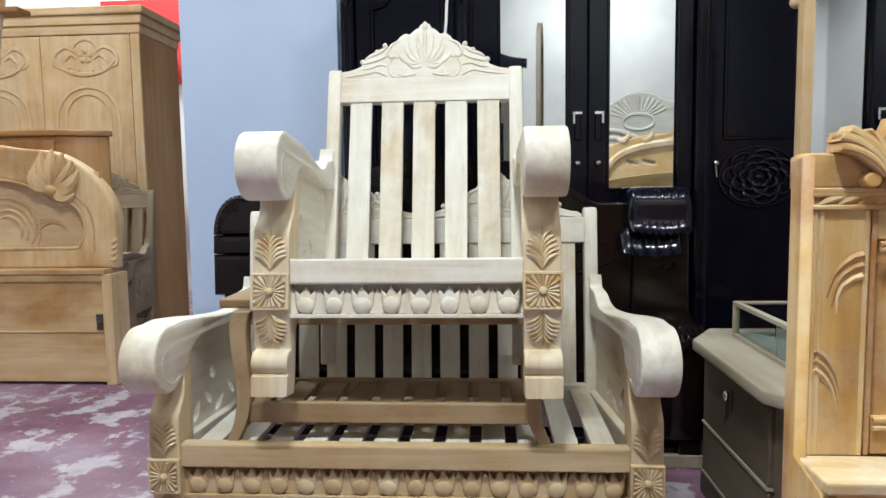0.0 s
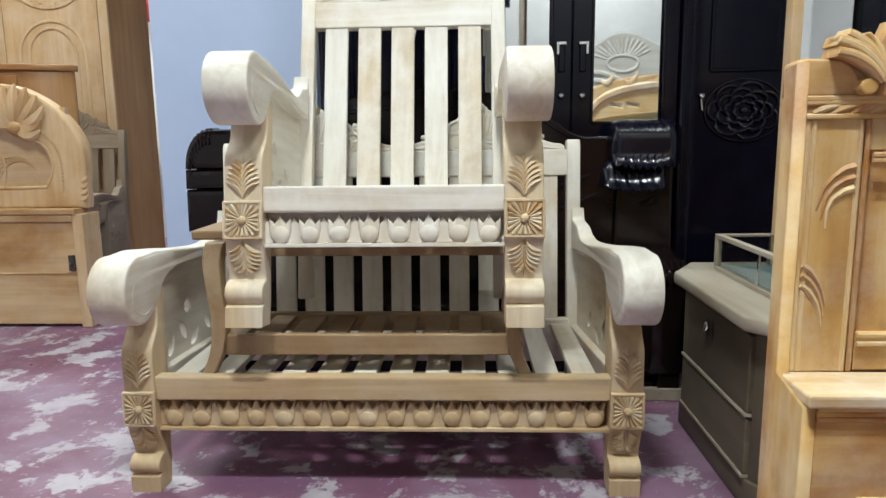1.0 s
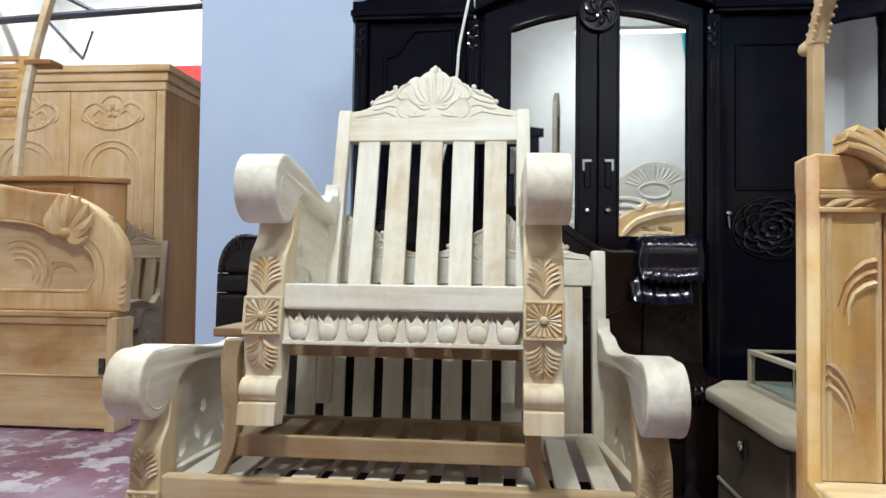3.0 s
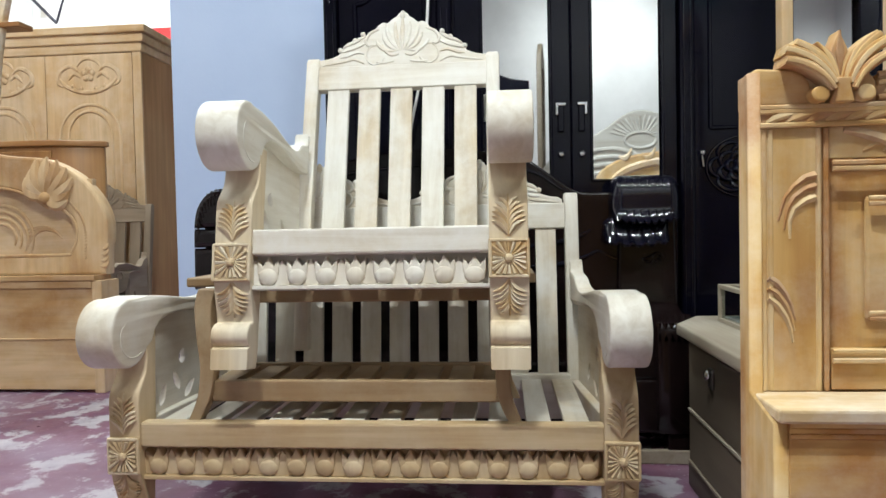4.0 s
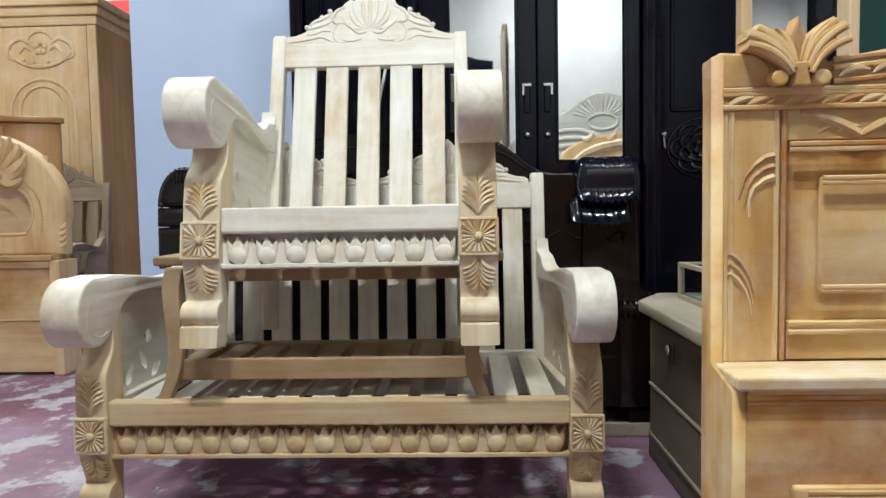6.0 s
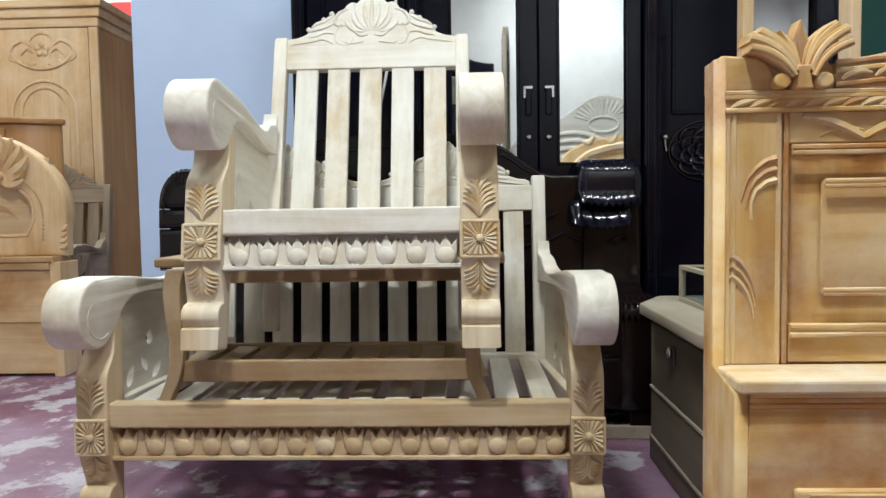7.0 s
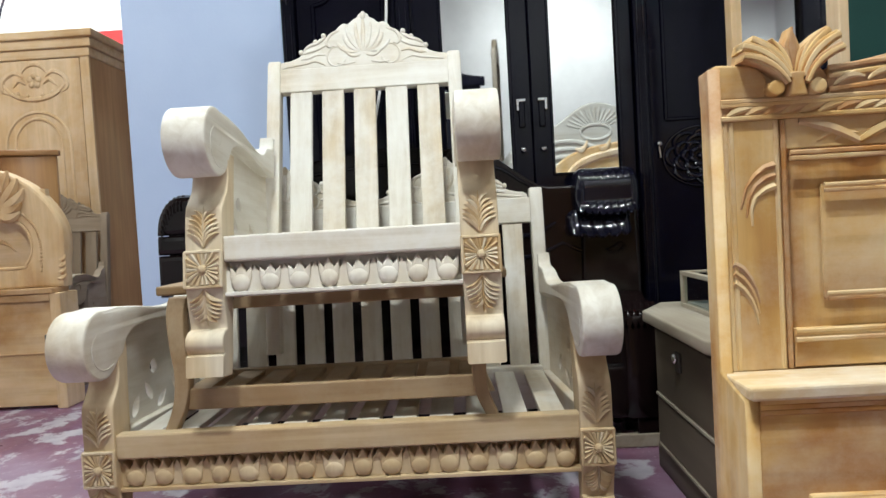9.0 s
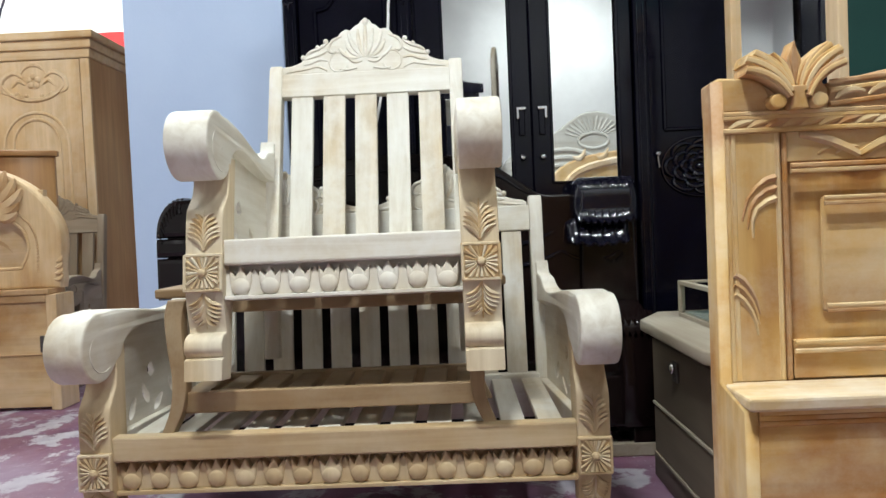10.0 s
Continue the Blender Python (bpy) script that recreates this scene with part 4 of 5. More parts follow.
        for a, e, bow, w0, w1, w2, proud in blades:
            mid = bent((cx + a[0], cz + a[1]), (cx + e[0], cz + e[1]), bow, 8)
            for inset, y0 in ((1.0, 0.0), (0.5, -0.005)):
                edge = []
                for side in (1, -1):
                    run = []
                    for q, p in enumerate(mid):
                        t = q / 8
                        d2 = Vector(mid[min(q + 1, 8)]) - Vector(mid[max(q - 1, 0)])
                        n2 = Vector((-d2.y, d2.x)).normalized()
                        w = (w0 + (w1 - w0) * t / 0.55 if t < 0.55 else w1 + (w2 - w1) * (t - 0.55) / 0.45)
                        run.append(tuple(Vector(p) + n2 * side * max(w * inset, 0.0008)))
                    edge += run if side > 0 else run[::-1]
                y1 = 0.045 if inset == 1.0 else 0.02
                bm = plate([edge], y1 + proud - y0, 0.003 if inset == 1.0 else 0.002, F @ Matrix.Translation((0, (y1 - proud + y0) / 2, 0)) @ XZ)
                if inset == 1.0:
                    leaf = part("crest_leaf", bm, teak_z, ob, "carved upright leaf", smooth=True)
                else:
                    part("leaf_rib", bm, teak_z, leaf, smooth=True)
        for s in (-1, 1):
            part("volute", plate([arc((cx + s * 0.034, cz + 0.015), 0.014, 0, 345, 23)], 0.07, 0.004, F @ Matrix.Translation((0, 0.0, 0)) @ XZ), teak_z, ob, smooth=True)
        part("stalk", plate([[(cx - 0.016, cz), (cx + 0.016, cz), (cx + 0.009, cz + 0.030), (cx + 0.012, cz + 0.034), (cx + 0.011, cz + 0.042), (cx - 0.011, cz + 0.042), (cx - 0.012, cz + 0.034), (cx - 0.009, cz + 0.030)]], 0.075, 0.003, F @ Matrix.Translation((0, 0.0, 0)) @ XZ), teak_z, ob)
    part("top_rail", plate([[(0.20, 1.146), (W - 0.20, 1.146)] + smooth([(W - 0.20, 1.195), (W - 0.4, 1.232), (W / 2, 1.265), (0.4, 1.232), (0.20, 1.195)], 5, False)], 0.08, 0.006, Matrix.Translation((0, 0.042, 0)) @ XZ), teak_x, ob)
    bm = bmesh.new()
    for z, r in ((0.003, 0.005), (0.028, 0.005), (0.043, 0.005)):
        ridge(bm, [(x, 1.152 + z + (0.035 * math.sin(math.pi * (x - 0.2) / (W - 0.4)))) for x in [0.2 + (W - 0.4) * i / 20 for i in range(21)]], r, None, Matrix.Translation((0, -0.002, 0)) @ XZ)
    for k in range(20):
        x = 0.21 + k * 0.055
        z = 1.163 + 0.035 * math.sin(math.pi * (x - 0.2) / (W - 0.4))
        ridge(bm, bent((x, z), (x + 0.05, z + 0.012), 0.2, 5), 0.002, 0.002, Matrix.Translation((0, -0.002, 0)) @ XZ, peak=0.007)
    pieces("band_leaf", bm, teak_x, ob, smooth=True)
    # zigzag frieze
    part("frieze", boxes((0.128, W - 0.128, 0.006, 0.02, 1.052, 1.108), bevel=0.002), teak_x, ob)
    bm = bmesh.new()
    for k in range(12):
        x = 0.15 + k * 0.1
        a, b = ((x, 1.102), (x + 0.1, 1.060)) if k % 2 == 0 else ((x, 1.060), (x + 0.1, 1.102))
        ridge(bm, bent(a, b, 0.06, 6), 0.006, 0.006, Matrix.Translation((0, 0.004, 0)) @ XZ, 5, 0.9, peak=0.010)
        for q in (0.03, 0.06):
            ridge(bm, bent((x + q, 1.07 if k % 2 else 1.064), (x + q + 0.04, 1.10 if k % 2 else 1.075), 0.15, 5), 0.002, 0.001, Matrix.Translation((0, 0.005, 0)) @ XZ, 5, 1, peak=0.004)
    pieces("frieze_leaf", bm, teak_x, ob, smooth=True)
    # sunk panel with raised inner field
    bm = bmesh.new()
    for z in (1.034, 1.044, 0.714, 0.698):
        ridge(bm, [(0.130, z), (W - 0.130, z)], 0.005, None, Matrix.Translation((0, -0.006, 0)) @ XZ)
    pieces("panel_bead", bm, teak_x, ob)
    part("panel_frame", boxes((0.130, W - 0.130, 0.004, 0.02, 0.645, 0.718), bevel=0.002), teak_x, ob)
    part("panel_field", boxes((0.184, W - 0.184, 0.008, 0.02, 0.768, 0.985), bevel=0.006), teak_x, ob)
    bm = bmesh.new()
    for z in (0.982, 0.972, 0.782, 0.772):
        ridge(bm, [(0.184, z), (W - 0.184, z)], 0.004, None, Matrix.Translation((0, -0.009, 0)) @ XZ)
    pieces("field_bead", bm, teak_x, ob)
    # box base
    part("ledge", boxes((0.004, W - 0.004, -0.185, 0.0, 0.620, 0.643), bevel=0.005), dusty_teak, ob)
    bm = bmesh.new()
    for z in (0.616, 0.607, 0.598):
        ridge(bm, [(0.022, z), (W - 0.022, z)], 0.006, None, Matrix.Translation((0, -0.168, 0)) @ XZ)
    pieces("ledge_bead", bm, teak_x, ob)
    part("base_front", boxes((0.022, W - 0.022, -0.165, -0.13, 0.02, 0.618), bevel=0.003), teak_x, ob)
    field = part("base_panel", boxes((0.090, W - 0.090, -0.190, -0.165, 0.1, 0.456), bevel=0.006), teak_x, ob)
    bm = bmesh.new()
    for z in (0.447, 0.437, 0.427):
        ridge(bm, [(0.11, z), (W - 0.11, z)], 0.0045, None, Matrix.Translation((0, -0.190, 0)) @ XZ)
    pieces("panel_bead", bm, teak_x, field)
    part("inner_panel", boxes((0.2, W - 0.2, -0.200, -0.190, 0.15, 0.385), bevel=0.004), teak_x, field)
    lock = part("bolt_plate", boxes((0.026, 0.058, -0.170, -0.164, 0.325, 0.421), bevel=0.002), old_metal, ob, "dull metal bolt plate")
    part("bolt", blob(bmesh.new(), (0.043, -0.176, 0.402), (0.008, 0.01, 0.008)), chrome, lock, "bright bolt head", smooth=True)


teak_headboard()


# ---- dark nightstand with glass case ----
def nightstand():
    ob = thing("nightstand", pose(1.42, 0.50, 0), "grey-brown wooden nightstand with two drawers and clipped corners", "nightstand")
    # local: drawers face -x, front-left corner at the origin, runs to -y
    def top(o, z0, z1, mat, name, bev=0.004):
        pts = [(-o, 0.0), (-o, -0.585 - o * 0.4), (0.085 - o * 0.3, -0.70 - o), (0.50, -0.70 - o), (0.50, 0.18 + o), (0.11 - o * 0.3, 0.18 + o)]
        return part(name, plate([pts], z1 - z0, bev, Matrix.Translation((0, 0, (z0 + z1) / 2))), mat, ob)
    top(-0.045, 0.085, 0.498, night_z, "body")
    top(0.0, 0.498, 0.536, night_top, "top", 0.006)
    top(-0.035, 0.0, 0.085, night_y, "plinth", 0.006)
    for z0, z1 in ((0.268, 0.478), (0.098, 0.250)):
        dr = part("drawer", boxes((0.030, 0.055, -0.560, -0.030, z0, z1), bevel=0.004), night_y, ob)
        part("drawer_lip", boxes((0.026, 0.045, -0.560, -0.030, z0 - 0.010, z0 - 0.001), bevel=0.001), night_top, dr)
        if z0 > 0.2:
            bm = boxes((0.022, 0.030, -0.300, -0.258, 0.385, 0.445), bevel=0.002)
            part("lock_plate", bm, old_metal, dr, "metal lock plate")
            part("key", blob(bmesh.new(), (0.016, -0.277, 0.425), (0.01, 0.014, 0.016)), chrome, dr, "chrome key bow", smooth=True)
    # Near-black strip that paints the shade in the gap between the drawers.
    part("drawer_gap", boxes((0.036, 0.055, -0.565, -0.025, 0.2505, 0.2575), bevel=0), gap_shade, ob)
    case = thing("glass_case", pose(1.565, 0.545, 0.536), "small glazed wooden display case on the nightstand", "display case")
    a, b, h = 0.20, 0.56, 0.123
    for x in (0.0, a - 0.02):
        for y in (-b, -0.022):
            part("corner_post", boxes((x, x + 0.02, y, y + 0.022, 0.014, h - 0.014), bevel=0.002), night_top, case)
    part("base", boxes((0, a, -b, 0, 0, 0.014), bevel=0.002), night_top, case)
    bm = boxes((0, 0.022, -b, 0, h - 0.014, h), (a - 0.022, a, -b, 0, h - 0.014, h), (0.022, a - 0.022, -0.022, 0, h - 0.014, h), (0.022, a - 0.022, -b, -b + 0.022, h - 0.014, h), bevel=0.002)
    part("lid_frame", bm, night_top, case)
    g = part("pane", boxes((0.022, a - 0.022, -b + 0.022, -0.022, h - 0.009, h - 0.004), bevel=0), clear_glass, case)
    part("pane", boxes((0.008, 0.012, -b + 0.022, -0.022, 0.014, h - 0.014), bevel=0), clear_glass, case)
    part("inner_floor", boxes((0.02, a - 0.02, -b + 0.02, -0.02, 0.0145, 0.018), bevel=0), plain("blue_grey_cloth", (0.25, 0.33, 0.36), 0.7), case)
    part("pane_divider", boxes((0.006, 0.014, -0.34, -0.332, 0.014, h - 0.014), bevel=0), chrome, case)


nightstand()


# ---- dressing mirror ----
def dressing_mirror():
    """Stands on the back of the nightstand top, turned to face the drawers' way: local x along the frame."""
    ob = thing("dressing_mirror", pose(1.795, 0.610, 0.536, 0, 0, -86), "tan wood framed dressing mirror with a scalloped top on the nightstand", "mirror")
    w = 0.62
    for x, wd in ((0.0, 0.045), (w - 0.055, 0.055)):
        part("stile", boxes((x, x + wd, -0.016, 0.012, 0.0, 1.16), bevel=0.004), tan_z, ob)
    part("rail", boxes((0.04, w - 0.04, -0.014, 0.01, 0.0, 0.09)), tan_x, ob)
    half = [(-0.02, 1.14), (0.02, 1.19), (0.06, 1.27), (0.12, 1.34), (0.20, 1.375), (w / 2, 1.385)]
    pts = smooth(half, 5, False)
    inner = smooth([(0.05, 1.14), (0.065, 1.18), (0.10, 1.24), (0.15, 1.285), (0.21, 1.305), (w / 2, 1.31)], 5, False)
    full = pts + [(w - x, z) for x, z in pts[-2::-1]] + [(w - x, z) for x, z in inner] + inner[-2::-1]
    part("arched_top", plate([full], 0.032, 0.005, Matrix.Translation((0, -0.004, 0)) @ XZ), tan_x, ob, smooth=True)
    bm = bmesh.new()
    for i in range(0, len(pts) - 1, 2):
        for x, z in (pts[i], (w - pts[i][0], pts[i][1])):
            blob(bm, (x, -0.008, z), (0.009, 0.016, 0.009), u=8, v=5)
        for x, z in (inner[i], (w - inner[i][0], inner[i][1])):
            blob(bm, (x, -0.02, z), (0.007, 0.008, 0.007), u=8, v=5)
    for x in (-0.012, w + 0.012):
        blob(bm, (x, -0.012, 1.135), (0.024, 0.026, 0.024))
    pieces("scallop", bm, tan_x, ob, smooth=True)
    part("mirror", plate([[(0.04, 0.08), (w - 0.04, 0.08)] + [(w - x + 0.01, z + 0.01) for x, z in inner] + [(x - 0.01, z + 0.01) for x, z in inner[-2::-1]]], 0.006, 0.001, Matrix.Translation((0, 0.006, 0)) @ XZ), mirror_glass, ob, "plain mirror glass")
    return ob


dressing_mirror()


# ---- left side: headboard, cabinet, wardrobe, chair ----
def arched_headboard():
    ob = thing("bed_headboard", pose(-1.325, 1.72, 0) @ Matrix.Diagonal((1.157, 1, 1.157, 1)), "tan raw wood arched headboard with carved shells and a panelled base", "headboard")
    W = 1.5
    # local x runs from -W to 0
    part("base_front", boxes((-W, -0.05, 0.0, 0.03, 0.015, 0.50), bevel=0.003), buff_x, ob)
    part("corner_post", boxes((-0.05, 0.0, -0.01, 0.16, 0.0, 0.535), bevel=0.005), tan_z, ob)
    part("corner_post", boxes((-W - 0.05, -W, -0.01, 0.16, 0.0, 0.535), bevel=0.005), tan_z, ob)
    part("ledge", boxes((-W, -0.03, -0.02, 0.14, 0.535, 0.56), bevel=0.004), buff_x, ob)
    bm = boxes((-W, -0.05, -0.012, 0.004, 0.50, 0.534), (-W, -0.05, -0.008, 0.002, 0.255, 0.262), bevel=0.004)
    part("base_bead", bm, buff_x, ob)
    latch = part("latch", boxes((-0.083, -0.055, -0.016, 0.0, 0.27, 0.345), bevel=0.003), old_metal, ob, "dull metal latch")
    part("latch_pin", blob(bmesh.new(), (-0.07, -0.02, 0.30), (0.007, 0.008, 0.012)), old_metal, latch)
    out = [(-W, 0.56), (-0.005, 0.56)] + smooth([(-0.0, 0.60), (0.0, 0.66), (0.012, 0.74), (0.01, 0.83), (-0.03, 0.925), (-0.11, 1.02), (-0.20, 1.08), (-0.30, 1.12), (-0.45, 1.135), (-0.6, 1.16), (-0.75, 1.19)], 4, False)
    out += [(-W - x, z) for x, z in out[:1:-1]]
    hole = smooth([(-W / 2, 0.655), (-0.24, 0.655), (-0.175, 0.675), (-0.145, 0.75), (-0.165, 0.83), (-0.22, 0.875), (-0.29, 0.885), (-0.36, 0.93), (-0.5, 0.98), (-W / 2, 1.0)], 4, False)
    hole += [(-W - x, z) for x, z in hole[::-1]]
    part("arch_frame", plate([out, hole], 0.09, 0.014, Matrix.Translation((0, 0.09, 0)) @ XZ), buff_z, ob, smooth=True)
    part("arch_panel", boxes((-W + 0.08, -0.08, 0.085, 0.12, 0.6, 1.02), bevel=0), tan_x, ob)
    bm = bmesh.new()
    ridge(bm, [(x, z) for x, z in hole[:len(hole) // 2]], 0.008, None, Matrix.Translation((0, 0.05, 0)) @ XZ)
    rim = smooth([(-0.105, 0.64), (-0.100, 0.75), (-0.120, 0.84), (-0.175, 0.905)], 8, False)
    for x, z in rim:
        blob(bm, (x, 0.048, z), (0.009, 0.009, 0.007), u=7, v=4)
    for k in range(4):
        ridge(bm, bent((-0.03 + 0.004 * k, 0.60 + 0.028 * k), (0.012, 0.625 + 0.028 * k), -0.25, 4), 0.004, 0.003, Matrix.Translation((0, 0.046, 0)) @ XZ, peak=0.011)
    part("edge_carving", bm, buff_z, ob, "beaded edge and leaf tips", smooth=True)
    bm = bmesh.new()
    cx, cz = -0.285, 0.94
    for k in range(-4, 5):
        a = radians(64 - 22 * k)
        L = 0.155 if abs(k) < 3 else 0.13
        ridge(bm, bent((cx, cz), (cx + L * math.cos(a) * 0.9, cz + 0.03 + L * math.sin(a)), -0.08 * k, 6), 0.010, 0.006, Matrix.Translation((0, 0.034, 0)) @ XZ, 6, 1.0, peak=0.029)
    blob(bm, (cx, 0.03, cz - 0.01), (0.035, 0.03, 0.03))
    pieces("shell_flute", bm, buff_z, ob, smooth=True)
    bm = bmesh.new()
    for k in range(5):
        ridge(bm, bent((-0.42, 0.70 + 0.02 * k), (-0.28 + 0.01 * k, 0.78 - 0.012 * k), 0.2, 6), 0.003, 0.002, Matrix.Translation((0, 0.084, 0)) @ XZ, peak=0.007)
    for k in range(4):
        ridge(bm, arc((-0.55, 0.74), 0.16 - 0.03 * k, -30, 120, 12), 0.004, 0.003, Matrix.Translation((0, 0.084, 0)) @ XZ, peak=0.01)
    part("flower_carving", bm, tan_x, ob, smooth=True)


arched_headboard()


def side_cabinet():
    ob = thing("cabinet", pose(-1.535, 2.03, 0) @ Matrix.Diagonal((1, 1, 1.172, 1)), "brown wooden cabinet with a clipped corner standing behind the headboard", "cabinet")
    pts = [(-1.1, 0.0), (-0.255, 0.0), (-0.02, 0.11), (-0.02, 0.14), (-1.1, 0.14)]
    part("body", plate([pts], 1.195, 0.003, Matrix.Translation((0, 0, 0.5975))), brown_z, ob)
    pts = [(-1.12, -0.02), (-0.26, -0.02), (0.0, 0.105), (0.0, 0.14), (-1.12, 0.14)]
    part("top", plate([pts], 0.03, 0.005, Matrix.Translation((0, 0, 1.21))), brown_x, ob)
    part("door", boxes((-0.66, -0.27, -0.014, 0.0, 0.06, 1.17), bevel=0.004), brown_z, ob)
    part("door", boxes((-1.09, -0.67, -0.014, 0.0, 0.06, 1.17), bevel=0.004), brown_z, ob)


side_cabinet()
carved_seat("armchair", pose(-1.965, 2.26, 0), "weathered grey-brown carved armchair beside the tan wardrobe", "armchair", 0.4215, 0.345, 0.45, [(0, 0.315, 0.19)], 5, 6, 8, (grey_x, grey_y, grey_z), (grey_x, grey_z, grey_x), top=1.075, rake=0.12)


def tan_wardrobe():
    ob = thing("wardrobe", pose(-1.745, 2.95, 0) @ Matrix.Diagonal((1.20, 1, 1.20, 1)), "tan unfinished wooden wardrobe with arched carved doors", "wardrobe")
    W, H = 1.23, 1.985
    part("body", boxes((-W, 0.0, 0.02, 0.6, 0.0, H - 0.14), bevel=0.004), side_z, ob, "brown plywood side")
    for x in (-0.055, -W):
        part("stile", boxes((x, x + 0.055, 0.0, 0.022, 0.0, H - 0.15), bevel=0.004), tan_z, ob)
    part("crown", boxes((-W - 0.01, 0.01, -0.01, 0.6, H - 0.155, H - 0.10), (-W - 0.025, 0.025, -0.025, 0.61, H - 0.10, H - 0.045), (-W - 0.045, 0.045, -0.045, 0.63, H - 0.045, H), bevel=0.008), tan_x, ob, "stepped crown moulding")
    dw = (W - 0.11) / 2
    for k in range(2):
        x1 = -0.055 - k * dw - 0.002
        x0 = x1 - dw + 0.004
        c = (x0 + x1) / 2
        door = part("door", boxes((x0, x1, -0.004, 0.02, 0.06, H - 0.16), bevel=0.004), tan_z, ob)
        bm = bmesh.new()
        for q in (0.085, 0.14):
            hw2 = dw / 2 - q
            ridge(bm, [(c - hw2, 0.2)] + [(c - hw2, 1.32)] + [(c + hw2 * math.cos(radians(a)), 1.32 + (0.20 if q < 0.1 else 0.16) * math.sin(radians(a))) for a in range(170, 5, -10)] + [(c + hw2, 1.32), (c + hw2, 0.2)], 0.010, None, Matrix.Translation((0, -0.004, 0)) @ XZ)
        part("arch_moulding", bm, tan_z, door, smooth=True)
        bm = bmesh.new()
        cz = 1.685
        ridge(bm, arc((c, cz + 0.03), 0.15, 195, 345, 14, 0.10), 0.006, 0.006, Matrix.Translation((0, -0.005, 0)) @ XZ, peak=0.012)
        for s in (-1, 1):
            ridge(bm, [(c + s * x, cz + z) for x, z in smooth([(0.05, 0.03), (0.09, 0.055), (0.14, 0.03), (0.15, -0.02), (0.12, -0.04)], 5, False)], 0.004, 0.003, Matrix.Translation((0, -0.005, 0)) @ XZ, peak=0.012)
            ridge(bm, [(c + s * x, cz + z) for x, z in smooth([(0.04, 0.0), (0.07, 0.02), (0.10, -0.01)], 5, False)], 0.004, 0.003, Matrix.Translation((0, -0.005, 0)) @ XZ, peak=0.010)
            blob(bm, (c + s * 0.08, -0.008, cz - 0.04), (0.011, 0.008, 0.011), u=8, v=5)
            blob(bm, (c + s * 0.035, -0.008, cz - 0.05), (0.010, 0.008, 0.010), u=8, v=5)
        for k2 in range(5):
            a = radians(90 + 72 * k2)
            blob(bm, (c + 0.022 * math.cos(a), -0.008, cz + 0.015 + 0.022 * math.sin(a)), (0.015, 0.009, 0.015), u=8, v=5)
        ridge(bm, arc((c, cz + 0.03), 0.06, 20, 160, 8), 0.004, 0.003, Matrix.Translation((0, -0.005, 0)) @ XZ, peak=0.010)
        for v in bm.verts:
            v.co.x, v.co.z = c + (v.co.x - c) * 1.3, cz + (v.co.z - cz) * 1.3
        part("flower_carving", bm, tan_z, door, "carved flower garland", smooth=True)


tan_wardrobe()


# ---- small things ----
def cable():
    ob = tagged(part("cable", ridge(bmesh.new(), [(x, y, z) for x, y, z in smooth([(0.64, 1.12, 2.20), (0.625, 1.01, 2.13), (0.619, 0.99, 2.067), (0.60, 0.99, 1.971), (0.572, 1.0, 1.827), (0.565, 1.0, 1.727), (0.55, 1.0, 1.60), (0.519, 1.0, 1.419), (0.493, 1.0, 1.303), (0.48, 1.01, 1.22)], 6, False)], 0.006, None, sides=8), white_plastic, smooth=True), "white electric cable hanging in front of the black wardrobe", "cable")
    return ob


cable()

pipe = tagged(part("pipe", ridge(bmesh.new(), [(1.25, 1.5, 2.28), (2.0, 1.45, 2.26)], 0.055, None, sides=14), white_plastic, smooth=True), "white plastic pipe lying over the black wardrobe", "pipe", "white pipes")
for row in ((0.0, 0.13, 0.0),):
    copy_thing(pipe, pose(*row))
for x in (1.3, 1.9):
    tagged(part("pipe_bracket", boxes((x - 0.02, x + 0.02, 1.40, 1.79, 2.18, 2.205)), steel_paint), "dark bracket that carries the white pipes", "bracket", "pipe brackets")
tagged(part("tarpaulin", plate([smooth([(1.72, 2.0), (1.80, 2.12), (2.0, 2.2), (2.15, 2.15), (2.1, 2.02), (1.9, 1.99)], 4)], 0.03, 0.008, Matrix.Translation((0, 1.3, 0.06)) @ XZ), cyan_sheet, smooth=True), "folded cyan tarpaulin on top of the wardrobe", "tarpaulin")
tagged(part("red_board", boxes((-3.3, -1.2, 5.17, 5.198, 2.2, 3.066)), red_paint), "red painted board fixed to the far wall", "board")


def wall_bracket():
    ob = thing("roof_bracket", pose(-3.106, 4.0, 2.78), "dark triangular steel bracket over the tan wardrobe", "bracket")
    part("strut", ridge(bmesh.new(), [(-0.42, 0.02, 0.42), (0.0, 0, 0.0)], 0.014), steel_paint, ob)
    part("strut", ridge(bmesh.new(), [(0.0, 0, 0.0), (0.075, 0.02, 0.26)], 0.011), steel_paint, ob)
    part("plate", boxes((-0.16, 0.062, 0.012, 0.02, 0.06, 0.25), bevel=0.002), white_plastic, ob, "white backing plate")


wall_bracket()


def light_bulb():
    ob = thing("light_bulb", pose(-3.19, 3.96, 3.03), "bare white bulb in a plain holder on the roof bracket", "lamp")
    bm = blob(bmesh.new(), (0, 0, 0.06), (0.028, 0.028, 0.034), u=14, v=10)
    part("bulb", bm, tube_glow, ob, "glowing white bulb", smooth=True)
    bm = bmesh.new()
    bmesh.ops.create_cone(bm, cap_ends=True, segments=14, radius1=0.02, radius2=0.016, depth=0.05, matrix=Matrix.Translation((0, 0, 0.01)))
    part("holder", bm, white_plastic, ob, smooth=True)
    part("stem", ridge(bmesh.new(), [(0, 0, -0.01), (0, 0.03, -0.01)], 0.008), white_plastic, ob)


light_bulb()


